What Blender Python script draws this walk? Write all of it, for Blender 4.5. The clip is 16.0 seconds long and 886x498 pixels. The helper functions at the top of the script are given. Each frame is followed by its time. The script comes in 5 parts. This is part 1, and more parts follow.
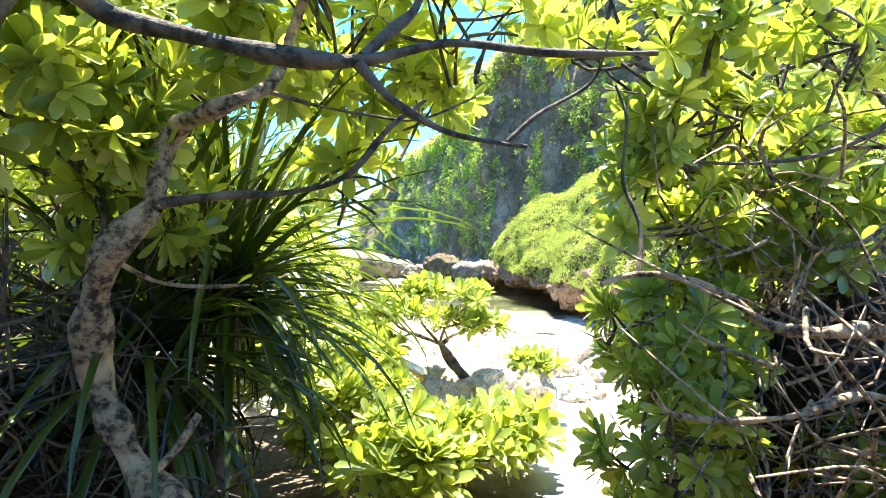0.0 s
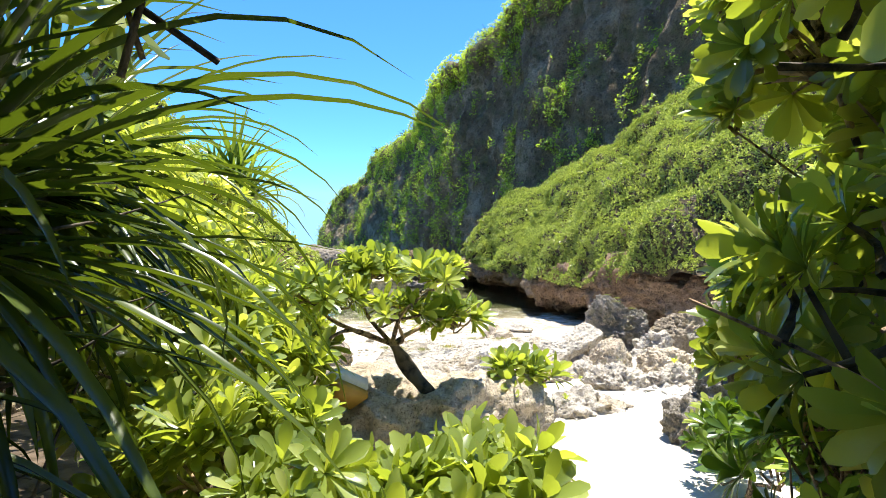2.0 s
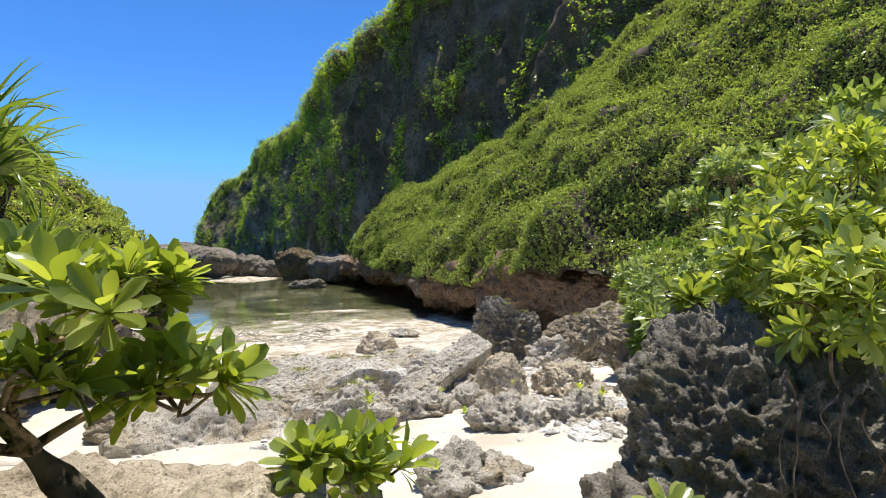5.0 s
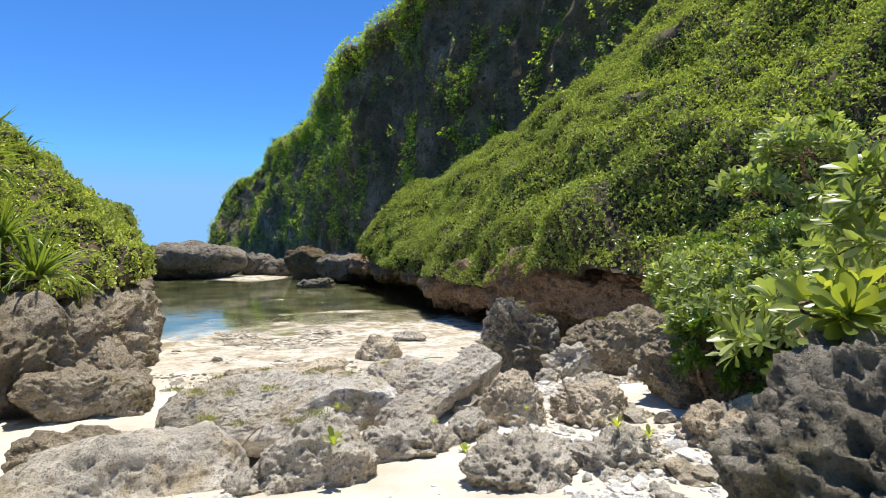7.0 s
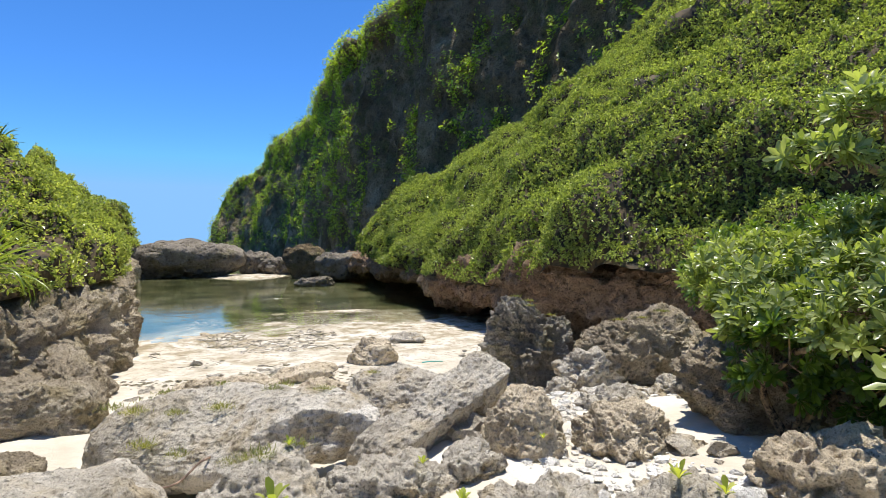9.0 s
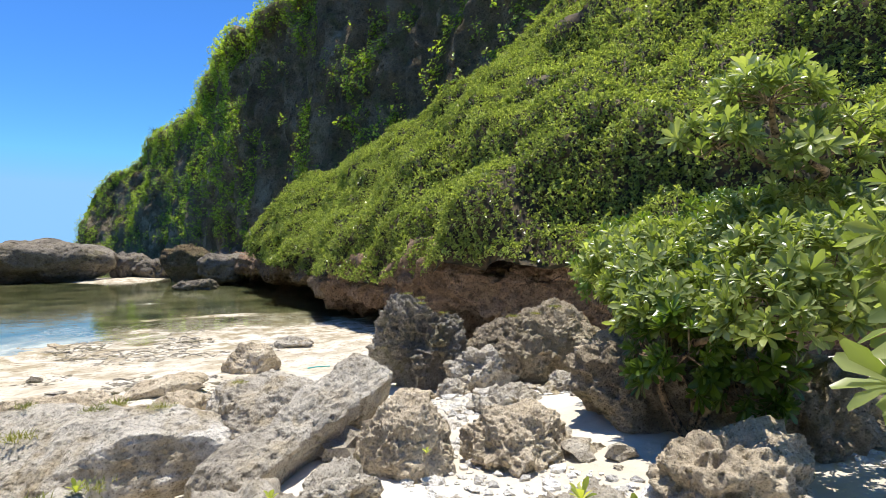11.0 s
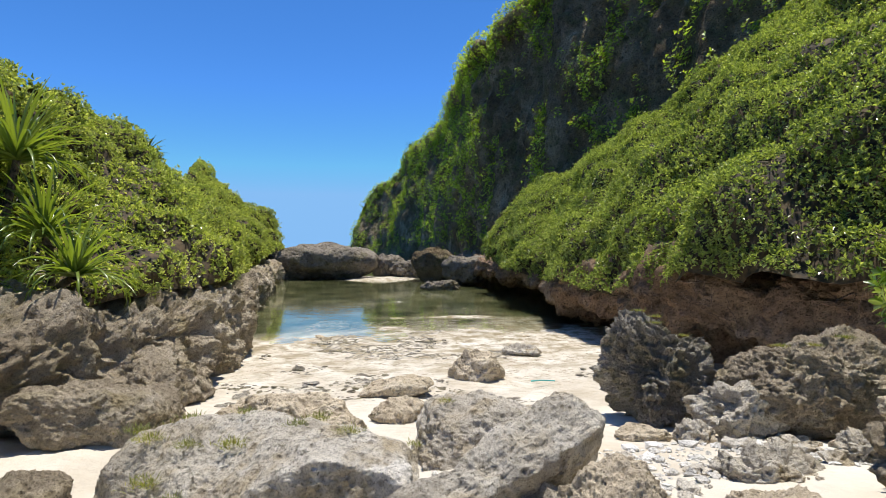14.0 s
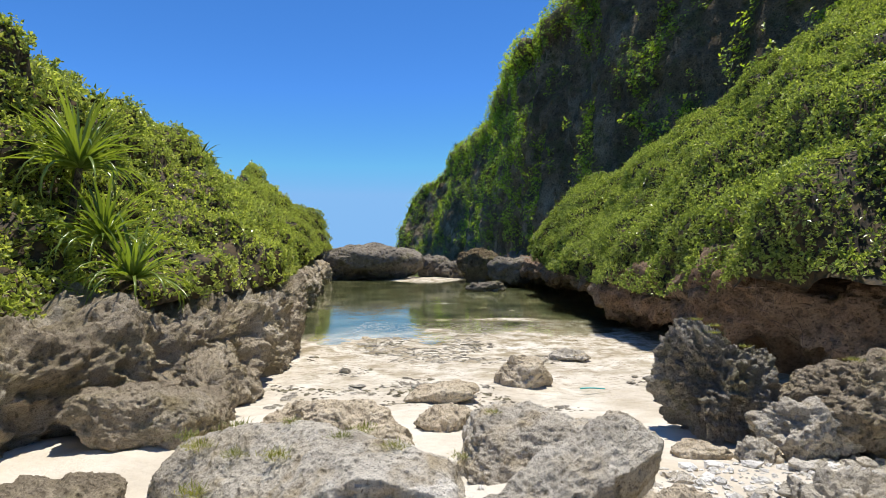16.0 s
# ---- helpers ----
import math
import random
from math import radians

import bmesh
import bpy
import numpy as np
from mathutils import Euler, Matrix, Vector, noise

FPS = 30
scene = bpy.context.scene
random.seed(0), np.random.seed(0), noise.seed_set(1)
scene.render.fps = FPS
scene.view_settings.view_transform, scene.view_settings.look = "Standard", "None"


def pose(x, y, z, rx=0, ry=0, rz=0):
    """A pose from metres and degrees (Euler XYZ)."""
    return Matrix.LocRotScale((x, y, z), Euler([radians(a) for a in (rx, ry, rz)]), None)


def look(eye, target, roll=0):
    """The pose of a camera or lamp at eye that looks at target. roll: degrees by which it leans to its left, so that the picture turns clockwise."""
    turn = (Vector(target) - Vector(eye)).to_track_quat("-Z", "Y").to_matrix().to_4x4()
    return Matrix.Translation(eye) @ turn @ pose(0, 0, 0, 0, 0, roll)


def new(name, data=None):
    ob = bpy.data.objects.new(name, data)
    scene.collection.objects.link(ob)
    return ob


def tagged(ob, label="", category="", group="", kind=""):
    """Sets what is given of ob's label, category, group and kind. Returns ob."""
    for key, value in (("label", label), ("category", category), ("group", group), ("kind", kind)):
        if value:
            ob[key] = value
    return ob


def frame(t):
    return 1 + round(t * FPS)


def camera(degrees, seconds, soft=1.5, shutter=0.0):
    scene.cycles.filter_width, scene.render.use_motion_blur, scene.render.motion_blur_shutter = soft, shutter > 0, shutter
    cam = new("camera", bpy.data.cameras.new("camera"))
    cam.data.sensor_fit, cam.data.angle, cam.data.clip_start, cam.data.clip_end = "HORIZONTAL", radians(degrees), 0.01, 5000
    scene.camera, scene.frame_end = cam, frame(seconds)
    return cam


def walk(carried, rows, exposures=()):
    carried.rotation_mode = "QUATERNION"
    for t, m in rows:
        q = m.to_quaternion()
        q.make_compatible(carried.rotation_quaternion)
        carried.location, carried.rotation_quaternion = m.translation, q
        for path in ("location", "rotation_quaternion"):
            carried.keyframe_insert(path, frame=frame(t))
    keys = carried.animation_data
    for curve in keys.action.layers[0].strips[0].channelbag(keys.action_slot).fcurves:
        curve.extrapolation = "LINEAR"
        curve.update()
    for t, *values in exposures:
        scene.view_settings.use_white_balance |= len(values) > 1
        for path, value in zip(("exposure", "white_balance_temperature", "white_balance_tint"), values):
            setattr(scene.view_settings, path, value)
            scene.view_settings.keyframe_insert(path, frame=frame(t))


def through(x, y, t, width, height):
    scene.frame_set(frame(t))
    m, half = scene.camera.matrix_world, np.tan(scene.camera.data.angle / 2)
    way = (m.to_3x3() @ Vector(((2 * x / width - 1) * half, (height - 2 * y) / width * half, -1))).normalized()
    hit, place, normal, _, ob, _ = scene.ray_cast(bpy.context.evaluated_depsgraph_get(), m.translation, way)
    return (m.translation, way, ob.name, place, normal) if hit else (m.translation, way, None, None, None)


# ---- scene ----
cam = camera(77.0, 16.0, 0.4)
PATH = [
    (0, (-1.748, 0.262, 3.042), (-1.5937, 2.2550, 3.0404), 0.0),
    (0.5, (-1.688, 0.722, 2.862), (-1.4330, 2.7046, 2.8604), -0.0),
    (1, (-1.610, 1.058, 2.854), (-1.3506, 3.0406, 2.8504), 0.0),
    (1.5, (-1.595, 1.397, 2.824), (-1.3362, 3.3808, 2.8210), 0.1),
    (2, (-1.525, 1.712, 2.797), (-1.2698, 3.6960, 2.7928), 0.1),
    (2.5, (-1.478, 2.034, 2.838), (-1.2234, 4.0176, 2.8334), 0.1),
    (3, (-1.360, 2.290, 2.837), (-1.0620, 4.2676, 2.8338), 0.0),
    (3.5, (-1.258, 2.571, 2.838), (-0.8846, 4.5362, 2.8374), -0.0),
    (4, (-1.149, 2.790, 2.838), (-0.6288, 4.7214, 2.8374), -0.0),
    (4.2, (-1.090, 2.890, 2.821), (-0.4896, 4.7976, 2.8178), -0.1),
    (6.3, (-0.355, 4.210, 2.710), (0.2768, 6.1076, 2.6904), -0.0),
    (6.5, (-0.323, 4.314, 2.698), (0.2798, 6.2206, 2.6796), -0.0),
    (7, (-0.237, 4.518, 2.690), (0.3372, 6.4344, 2.6756), -0.0),
    (7.5, (-0.125, 4.795, 2.635), (0.4522, 6.7102, 2.6182), -0.0),
    (8, (-0.075, 5.048, 2.611), (0.4948, 6.9650, 2.5932), 0.0),
    (8.5, (0.006, 5.326, 2.605), (0.5654, 7.2464, 2.5848), 0.0),
    (9, (0.152, 5.558, 2.571), (0.7160, 7.4774, 2.5532), -0.1),
    (9.5, (0.264, 5.677, 2.510), (0.8330, 7.5948, 2.4964), -0.2),
    (10, (0.318, 5.811, 2.35), (1.0744, 7.6632, 2.338), -0.0),
    (10.2, (0.341, 5.854, 2.36), (1.2468, 7.6374, 2.349), -0.1),
    (12.3, (0.891, 6.424, 2.558), (1.7262, 8.2410, 2.5514), 0.0),
    (12.5, (0.925, 6.445, 2.526), (1.5618, 8.3408, 2.5184), -0.2),
    (13, (0.914, 6.498, 2.552), (1.2496, 8.4686, 2.5500), 0.0),
    (13.5, (0.899, 6.570, 2.552), (1.1182, 8.5576, 2.5500), 0.0),
    (14, (0.941, 6.675, 2.546), (1.0298, 8.6732, 2.5426), -0.0),
    (14.5, (0.966, 6.741, 2.565), (0.9944, 8.7408, 2.5618), -0.0),
    (15, (0.944, 6.781, 2.584), (0.9460, 8.7808, 2.5810), -0.0),
    (15.5, (0.942, 6.771, 2.610), (0.9044, 8.7712, 2.6066), -0.0),
    (16, (0.936, 6.797, 2.616), (0.8620, 8.7948, 2.6120), 0.0),
]
EXPOSURES = [(0.0, 2.75), (0.5, 2.6), (1.0, 2.3), (1.5, 1.9), (2.0, 1.38), (2.5, 0.98), (3.0, 0.8), (3.5, 0.7), (4.2, 0.56), (6.3, 0.46), (10.2, 0.46), (12.0, 0.8), (12.5, 0.82), (12.8, 0.54), (13.2, 0.36), (16.0, 0.27)]
walk(cam, [(t, look(eye, aim, roll)) for t, eye, aim, roll in PATH], EXPOSURES)

# ---- sky and sun ----
SUN_AZ, SUN_EL = radians(28), radians(79)
to_sun = Vector((math.sin(SUN_AZ) * math.cos(SUN_EL), math.cos(SUN_AZ) * math.cos(SUN_EL), math.sin(SUN_EL)))
world = bpy.data.worlds.new("world")
scene.world = world
world.use_nodes = True
wn = world.node_tree.nodes
wn.clear()
sky = wn.new("ShaderNodeTexSky")
sky.sky_type, sky.sun_disc = "NISHITA", False
sky.sun_elevation, sky.sun_rotation, sky.altitude = SUN_EL, SUN_AZ, 2500
sky.air_density, sky.dust_density, sky.ozone_density = 0.8, 0.0, 6.0
bg, wo = wn.new("ShaderNodeBackground"), wn.new("ShaderNodeOutputWorld")
bg.inputs["Strength"].default_value = 0.16
hue = wn.new("ShaderNodeHueSaturation")
hue.inputs["Saturation"].default_value = 1.15
tint = wn.new("ShaderNodeMix")
tint.data_type, tint.blend_type = "RGBA", "MULTIPLY"
tint.inputs[0].default_value, tint.inputs[7].default_value = 1.0, (0.8, 0.98, 1.1, 1)
world.node_tree.links.new(sky.outputs[0], hue.inputs["Color"])
world.node_tree.links.new(hue.outputs[0], tint.inputs[6])
haze = wn.new("ShaderNodeMix")
haze.data_type, haze.blend_type = "RGBA", "DARKEN"
haze.inputs[0].default_value, haze.inputs[7].default_value = 1.0, (1.25, 2.6, 4.6, 1)
world.node_tree.links.new(tint.outputs[2], haze.inputs[6])
world.node_tree.links.new(haze.outputs[2], bg.inputs[0])
world.node_tree.links.new(bg.outputs[0], wo.inputs[0])
sun = new("sun", bpy.data.lights.new("sun", "SUN"))
sun.data.energy, sun.data.angle, sun.data.color = 4.6, radians(0.5), (1.0, 0.95, 0.87)
sun.matrix_world = look((0, 0, 60), Vector((0, 0, 60)) - to_sun)


# ---- noise on arrays ----
def hashed(i, j, k, seed):
    h = (i.astype(np.int64) * 374761393 + j.astype(np.int64) * 668265263 + k.astype(np.int64) * 2147483647 + seed * 974634777) & 0xFFFFFFFF
    h = ((h ^ (h >> 13)) * 1274126177) & 0xFFFFFFFF
    h = ((h ^ (h >> 15)) * 2246822519) & 0xFFFFFFFF
    return ((h ^ (h >> 16)) & 0xFFFFFF) / float(0xFFFFFF)


def vnoise(p, seed=0):
    p = np.asarray(p, float)
    b = np.floor(p)
    f = p - b
    f = f * f * (3 - 2 * f)
    i, j, k = b[:, 0], b[:, 1], b[:, 2]
    out = 0.0
    for a in (0, 1):
        for c in (0, 1):
            for d in (0, 1):
                w = (f[:, 0] if a else 1 - f[:, 0]) * (f[:, 1] if c else 1 - f[:, 1]) * (f[:, 2] if d else 1 - f[:, 2])
                out = out + w * hashed(i + a, j + c, k + d, seed)
    return out * 2 - 1


def fbm(p, octaves=4, seed=0, gain=0.5):
    p = np.asarray(p, float)
    out, amp = 0.0, 1.0
    for o in range(octaves):
        out = out + amp * vnoise(p * 2 ** o + 17.3 * o, seed + o)
        amp *= gain
    return out


def ridged(p, octaves=4, seed=0, gain=0.55):
    """Sharp crests and smooth hollows, as on weathered limestone."""
    p = np.asarray(p, float)
    out, amp = 0.0, 1.0
    for o in range(octaves):
        out = out + amp * (0.5 - 2.2 * np.abs(vnoise(p * 2 ** o + 9.1 * o, seed + o)))
        amp *= gain
    return out


def cells(p, seed=0):
    p = np.asarray(p, float)
    b = np.floor(p)
    best = np.full(len(p), 9.0)
    for a in (-1, 0, 1):
        for c in (-1, 0, 1):
            for d in (-1, 0, 1):
                i, j, k = b[:, 0] + a, b[:, 1] + c, b[:, 2] + d
                q = np.stack([i + hashed(i, j, k, seed), j + hashed(i, j, k, seed + 1), k + hashed(i, j, k, seed + 2)], 1)
                best = np.minimum(best, ((q - p) ** 2).sum(1))
    return np.sqrt(best)


# ---- mesh helpers ----
def mesh_of(name, verts, faces, material, smooth=True):
    me = bpy.data.meshes.new(name)
    verts, faces = np.asarray(verts, np.float32), np.asarray(faces, np.int32)
    n, k = len(faces), faces.shape[1]
    me.vertices.add(len(verts))
    me.vertices.foreach_set("co", verts.ravel())
    me.loops.add(n * k)
    me.loops.foreach_set("vertex_index", faces.ravel())
    me.polygons.add(n)
    me.polygons.foreach_set("loop_start", np.arange(0, n * k, k, dtype=np.int32))
    me.polygons.foreach_set("use_smooth", np.full(n, smooth))
    me.update(calc_edges=True)
    me.materials.append(material)
    return me


def part(name, verts, faces, material, parent=None, label="", smooth=True):
    ob = new(name, mesh_of(name, verts, faces, material, smooth))
    if parent is not None:
        ob.parent = parent
    return tagged(ob, label)


def thing(name, at, label, category, group="", kind=""):
    ob = new(name)
    ob.location = at
    ob.empty_display_size = 0.1
    return tagged(ob, label, category, group, kind)


def grid_faces(nu, nv):
    a = (np.arange(nu - 1)[:, None] * nv + np.arange(nv - 1)[None, :]).ravel()
    return np.stack([a, a + nv, a + nv + 1, a + 1], 1)


def smooth_line(points, n):
    """Points spread evenly over a Catmull-Rom line through the given ones."""
    p = np.array(points, float)
    q = np.vstack([2 * p[0] - p[1], p, 2 * p[-1] - p[-2]])
    t = np.linspace(0, len(p) - 1, n)
    i = np.minimum(t.astype(int), len(p) - 2)
    f = (t - i)[:, None]
    a, b, c, d = q[i], q[i + 1], q[i + 2], q[i + 3]
    return 0.5 * (2 * b + (c - a) * f + (2 * a - 5 * b + 4 * c - d) * f ** 2 + (3 * b - a - 3 * c + d) * f ** 3)


def surface(rows, cols, lines):
    """A sheet through several lines of points: cols along each, rows across."""
    net = np.stack([smooth_line(l, cols) for l in lines])
    return np.stack([smooth_line(net[:, c], rows) for c in range(cols)])


def normals_of(g):
    du, dv = np.gradient(g, axis=0), np.gradient(g, axis=1)
    n = np.cross(du, dv)
    return n / (np.linalg.norm(n, axis=2, keepdims=True) + 1e-9)


# ---- materials ----
def nodes_of(name):
    m = bpy.data.materials.new(name)
    m.use_nodes = True
    return m, m.node_tree.nodes, m.node_tree.links, m.node_tree.nodes["Principled BSDF"]


def noise_node(nt, ln, scale, detail=5, rough=0.55, coord="Object"):
    tc, nz = nt.new("ShaderNodeTexCoord"), nt.new("ShaderNodeTexNoise")
    nz.inputs["Scale"].default_value, nz.inputs["Detail"].default_value, nz.inputs["Roughness"].default_value = scale, detail, rough
    ln.new(tc.outputs[coord], nz.inputs["Vector"])
    return nz.outputs["Fac"]


def ramp(nt, ln, fac, stops):
    r = nt.new("ShaderNodeValToRGB")
    e = r.color_ramp.elements
    while len(e) < len(stops):
        e.new(0.5)
    for k, (pos, col) in zip(e, stops):
        k.position, k.color = pos, (*col, 1)
    ln.new(fac, r.inputs[0])
    return r.outputs[0]


def blend(nt, ln, fac, a, b, how="MIX"):
    x = nt.new("ShaderNodeMix")
    x.data_type, x.blend_type = "RGBA", how
    for value, socket in ((fac, x.inputs[0]), (a, x.inputs[6]), (b, x.inputs[7])):
        if isinstance(value, (int, float)):
            socket.default_value = value
        elif isinstance(value, tuple):
            socket.default_value = (*value, 1)
        else:
            ln.new(value, socket)
    return x.outputs[2]


def bump(nt, ln, height, strength, distance, normal=None):
    b = nt.new("ShaderNodeBump")
    b.inputs["Strength"].default_value, b.inputs["Distance"].default_value = strength, distance
    ln.new(height, b.inputs["Height"])
    if normal is not None:
        ln.new(normal, b.inputs["Normal"])
    return b.outputs[0]


def rock_material(name, dark, mid, light, stain, pit_scale=14.0, pit_depth=0.05, coarse=1.1):
    m, nt, ln, sh = nodes_of(name)
    tc = nt.new("ShaderNodeTexCoord")
    base = ramp(nt, ln, noise_node(nt, ln, coarse, 6, 0.62), [(0.3, dark), (0.5, mid), (0.68, light)])
    base = blend(nt, ln, ramp(nt, ln, noise_node(nt, ln, coarse * 2.3, 4), [(0.5, (0, 0, 0)), (0.66, (1, 1, 1))]), base, stain)
    vor = nt.new("ShaderNodeTexVoronoi")
    vor.inputs["Scale"].default_value = pit_scale
    ln.new(tc.outputs["Object"], vor.inputs["Vector"])
    fine = noise_node(nt, ln, pit_scale * 4.5, 7, 0.72)
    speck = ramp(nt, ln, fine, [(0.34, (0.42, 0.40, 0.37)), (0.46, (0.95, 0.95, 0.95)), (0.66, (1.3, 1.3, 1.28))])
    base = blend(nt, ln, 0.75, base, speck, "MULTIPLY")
    fine_pits = nt.new("ShaderNodeTexVoronoi")
    fine_pits.inputs["Scale"].default_value = pit_scale * 3.2
    ln.new(tc.outputs["Object"], fine_pits.inputs["Vector"])
    # small holes are coloured dark, as shade inside them; also used as bump
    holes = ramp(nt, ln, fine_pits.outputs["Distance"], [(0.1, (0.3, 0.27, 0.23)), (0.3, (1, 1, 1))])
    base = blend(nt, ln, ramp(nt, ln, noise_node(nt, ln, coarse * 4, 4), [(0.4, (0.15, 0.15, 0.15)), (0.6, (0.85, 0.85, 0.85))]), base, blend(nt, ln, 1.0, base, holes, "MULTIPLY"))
    # the larger pits get their shade painted into the base colour
    pit_shade = ramp(nt, ln, vor.outputs["Distance"], [(0.08, (0.45, 0.42, 0.38)), (0.32, (1, 1, 1))])
    base = blend(nt, ln, 0.65, base, pit_shade, "MULTIPLY")
    ln.new(base, sh.inputs["Base Color"])
    sh.inputs["Roughness"].default_value = 0.93
    sh.inputs["Specular IOR Level"].default_value = 0.2
    pits = ramp(nt, ln, vor.outputs["Distance"], [(0.05, (0, 0, 0)), (0.45, (1, 1, 1))])
    n = bump(nt, ln, pits, 1.0, pit_depth)
    n = bump(nt, ln, noise_node(nt, ln, pit_scale * 0.55, 6, 0.68), 1.0, pit_depth * 1.8, n)
    n = bump(nt, ln, holes, 0.8, pit_depth * 0.5, n)
    n = bump(nt, ln, fine, 1.0, pit_depth * 0.6, n)
    ln.new(n, sh.inputs["Normal"])
    return m


def leaf_material(name, colours, gloss=0.38, through=0.46, glow=(1.0, 0.95, 0.28)):
    """Waxy leaf: reflects on top, lets yellow-green light through."""
    m, nt, ln, sh = nodes_of(name)
    geo = nt.new("ShaderNodeNewGeometry")
    n = len(colours)
    col = ramp(nt, ln, geo.outputs["Random Per Island"], [(i / max(1, n - 1), c) for i, c in enumerate(colours)])
    col = blend(nt, ln, 0.5, col, ramp(nt, ln, noise_node(nt, ln, 0.9, 3), [(0.3, (0.6, 0.63, 0.55)), (0.7, (1.3, 1.25, 1.1))]), "MULTIPLY")
    info = nt.new("ShaderNodeObjectInfo")
    col = blend(nt, ln, 0.7, col, ramp(nt, ln, info.outputs["Random"], [(0.0, (0.72, 0.78, 0.7)), (1.0, (1.28, 1.22, 1.2))]), "MULTIPLY")
    ln.new(col, sh.inputs["Base Color"])
    sh.inputs["Roughness"].default_value = gloss
    sh.inputs["Specular IOR Level"].default_value = 0.5
    tr, mix = nt.new("ShaderNodeBsdfTranslucent"), nt.new("ShaderNodeMixShader")
    ln.new(blend(nt, ln, 1.0, blend(nt, ln, 1.0, col, (2.3, 2.3, 2.3), "MULTIPLY"), glow, "MULTIPLY"), tr.inputs[0])
    mix.inputs[0].default_value = through
    out = nt["Material Output"]
    ln.new(sh.outputs[0], mix.inputs[1])
    ln.new(tr.outputs[0], mix.inputs[2])
    ln.new(mix.outputs[0], out.inputs[0])
    return m


def bark_material(name, dark, light, scale=18.0):
    m, nt, ln, sh = nodes_of(name)
    fac = noise_node(nt, ln, scale, 6, 0.65)
    col = ramp(nt, ln, fac, [(0.42, dark), (0.58, light)])
    # paler patches: mottled bark, with sunlit highlights put into the colour
    col = blend(nt, ln, ramp(nt, ln, noise_node(nt, ln, scale * 0.3, 3), [(0.5, (0, 0, 0)), (0.65, (1, 1, 1))]), col, tuple(min(1, c * 1.5) for c in light))
    ln.new(col, sh.inputs["Base Color"])
    sh.inputs["Roughness"].default_value = 0.85
    ln.new(bump(nt, ln, fac, 1.0, 0.02), sh.inputs["Normal"])
    return m


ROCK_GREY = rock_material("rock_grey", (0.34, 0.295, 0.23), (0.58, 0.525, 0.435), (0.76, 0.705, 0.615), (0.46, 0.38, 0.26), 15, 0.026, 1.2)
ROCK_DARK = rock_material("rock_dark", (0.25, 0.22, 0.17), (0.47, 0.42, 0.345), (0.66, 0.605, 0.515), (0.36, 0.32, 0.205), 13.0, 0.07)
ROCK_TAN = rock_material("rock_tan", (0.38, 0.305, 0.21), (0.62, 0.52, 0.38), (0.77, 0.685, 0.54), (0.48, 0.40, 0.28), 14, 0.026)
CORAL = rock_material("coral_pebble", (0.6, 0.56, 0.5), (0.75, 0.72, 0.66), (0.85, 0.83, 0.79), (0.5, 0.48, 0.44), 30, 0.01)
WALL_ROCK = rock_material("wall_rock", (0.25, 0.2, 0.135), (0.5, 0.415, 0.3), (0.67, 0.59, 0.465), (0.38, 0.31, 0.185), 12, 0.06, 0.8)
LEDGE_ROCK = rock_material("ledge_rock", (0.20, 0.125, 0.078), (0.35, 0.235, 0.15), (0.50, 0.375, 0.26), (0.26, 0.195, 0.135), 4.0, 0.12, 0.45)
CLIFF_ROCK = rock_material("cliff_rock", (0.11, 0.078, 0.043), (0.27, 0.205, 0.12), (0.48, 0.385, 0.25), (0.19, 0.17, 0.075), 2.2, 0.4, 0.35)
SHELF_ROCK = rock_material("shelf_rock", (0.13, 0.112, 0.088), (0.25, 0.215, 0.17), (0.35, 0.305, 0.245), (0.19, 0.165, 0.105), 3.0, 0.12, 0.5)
SHRUB_LEAF = leaf_material("shrub_leaf", [(0.12, 0.15, 0.04), (0.22, 0.27, 0.075), (0.335, 0.385, 0.125), (0.48, 0.505, 0.21)], 0.28, 0.38, (1.0, 1.0, 0.42))
CLIFF_LEAF = leaf_material("cliff_leaf", [(0.13, 0.175, 0.032), (0.245, 0.32, 0.065), (0.39, 0.465, 0.11)], 0.45, 0.45, (0.95, 1.0, 0.3))
NAUPAKA_LEAF = leaf_material("naupaka_leaf", [(0.14, 0.19, 0.045), (0.22, 0.28, 0.075), (0.315, 0.37, 0.12), (0.42, 0.455, 0.185)], 0.24, 0.42, (1.08, 1.0, 0.3))
GREY_LEAF = leaf_material("grey_leaf", [(0.11, 0.145, 0.045), (0.19, 0.235, 0.085), (0.32, 0.36, 0.165)], 0.3, 0.36, (0.95, 1.0, 0.35))
# pandanus green darkened so that the colour itself carries the thicket's shade
SHADED_PANDANUS = leaf_material("shaded_pandanus", [(0.022, 0.038, 0.008), (0.045, 0.07, 0.013), (0.085, 0.12, 0.024)], 0.25, 0.3)
DRY_LEAF = leaf_material("dry_leaf", [(0.16, 0.10, 0.05), (0.28, 0.19, 0.10)], 0.7, 0.2, (1.0, 0.75, 0.4))
BARK = bark_material("bark", (0.02, 0.015, 0.01), (0.12, 0.09, 0.06))
PALE_BARK = bark_material("pale_bark", (0.03, 0.018, 0.01), (0.36, 0.25, 0.145), 32)
TWIG = bark_material("twig", (0.10, 0.065, 0.045), (0.30, 0.21, 0.15), 30)


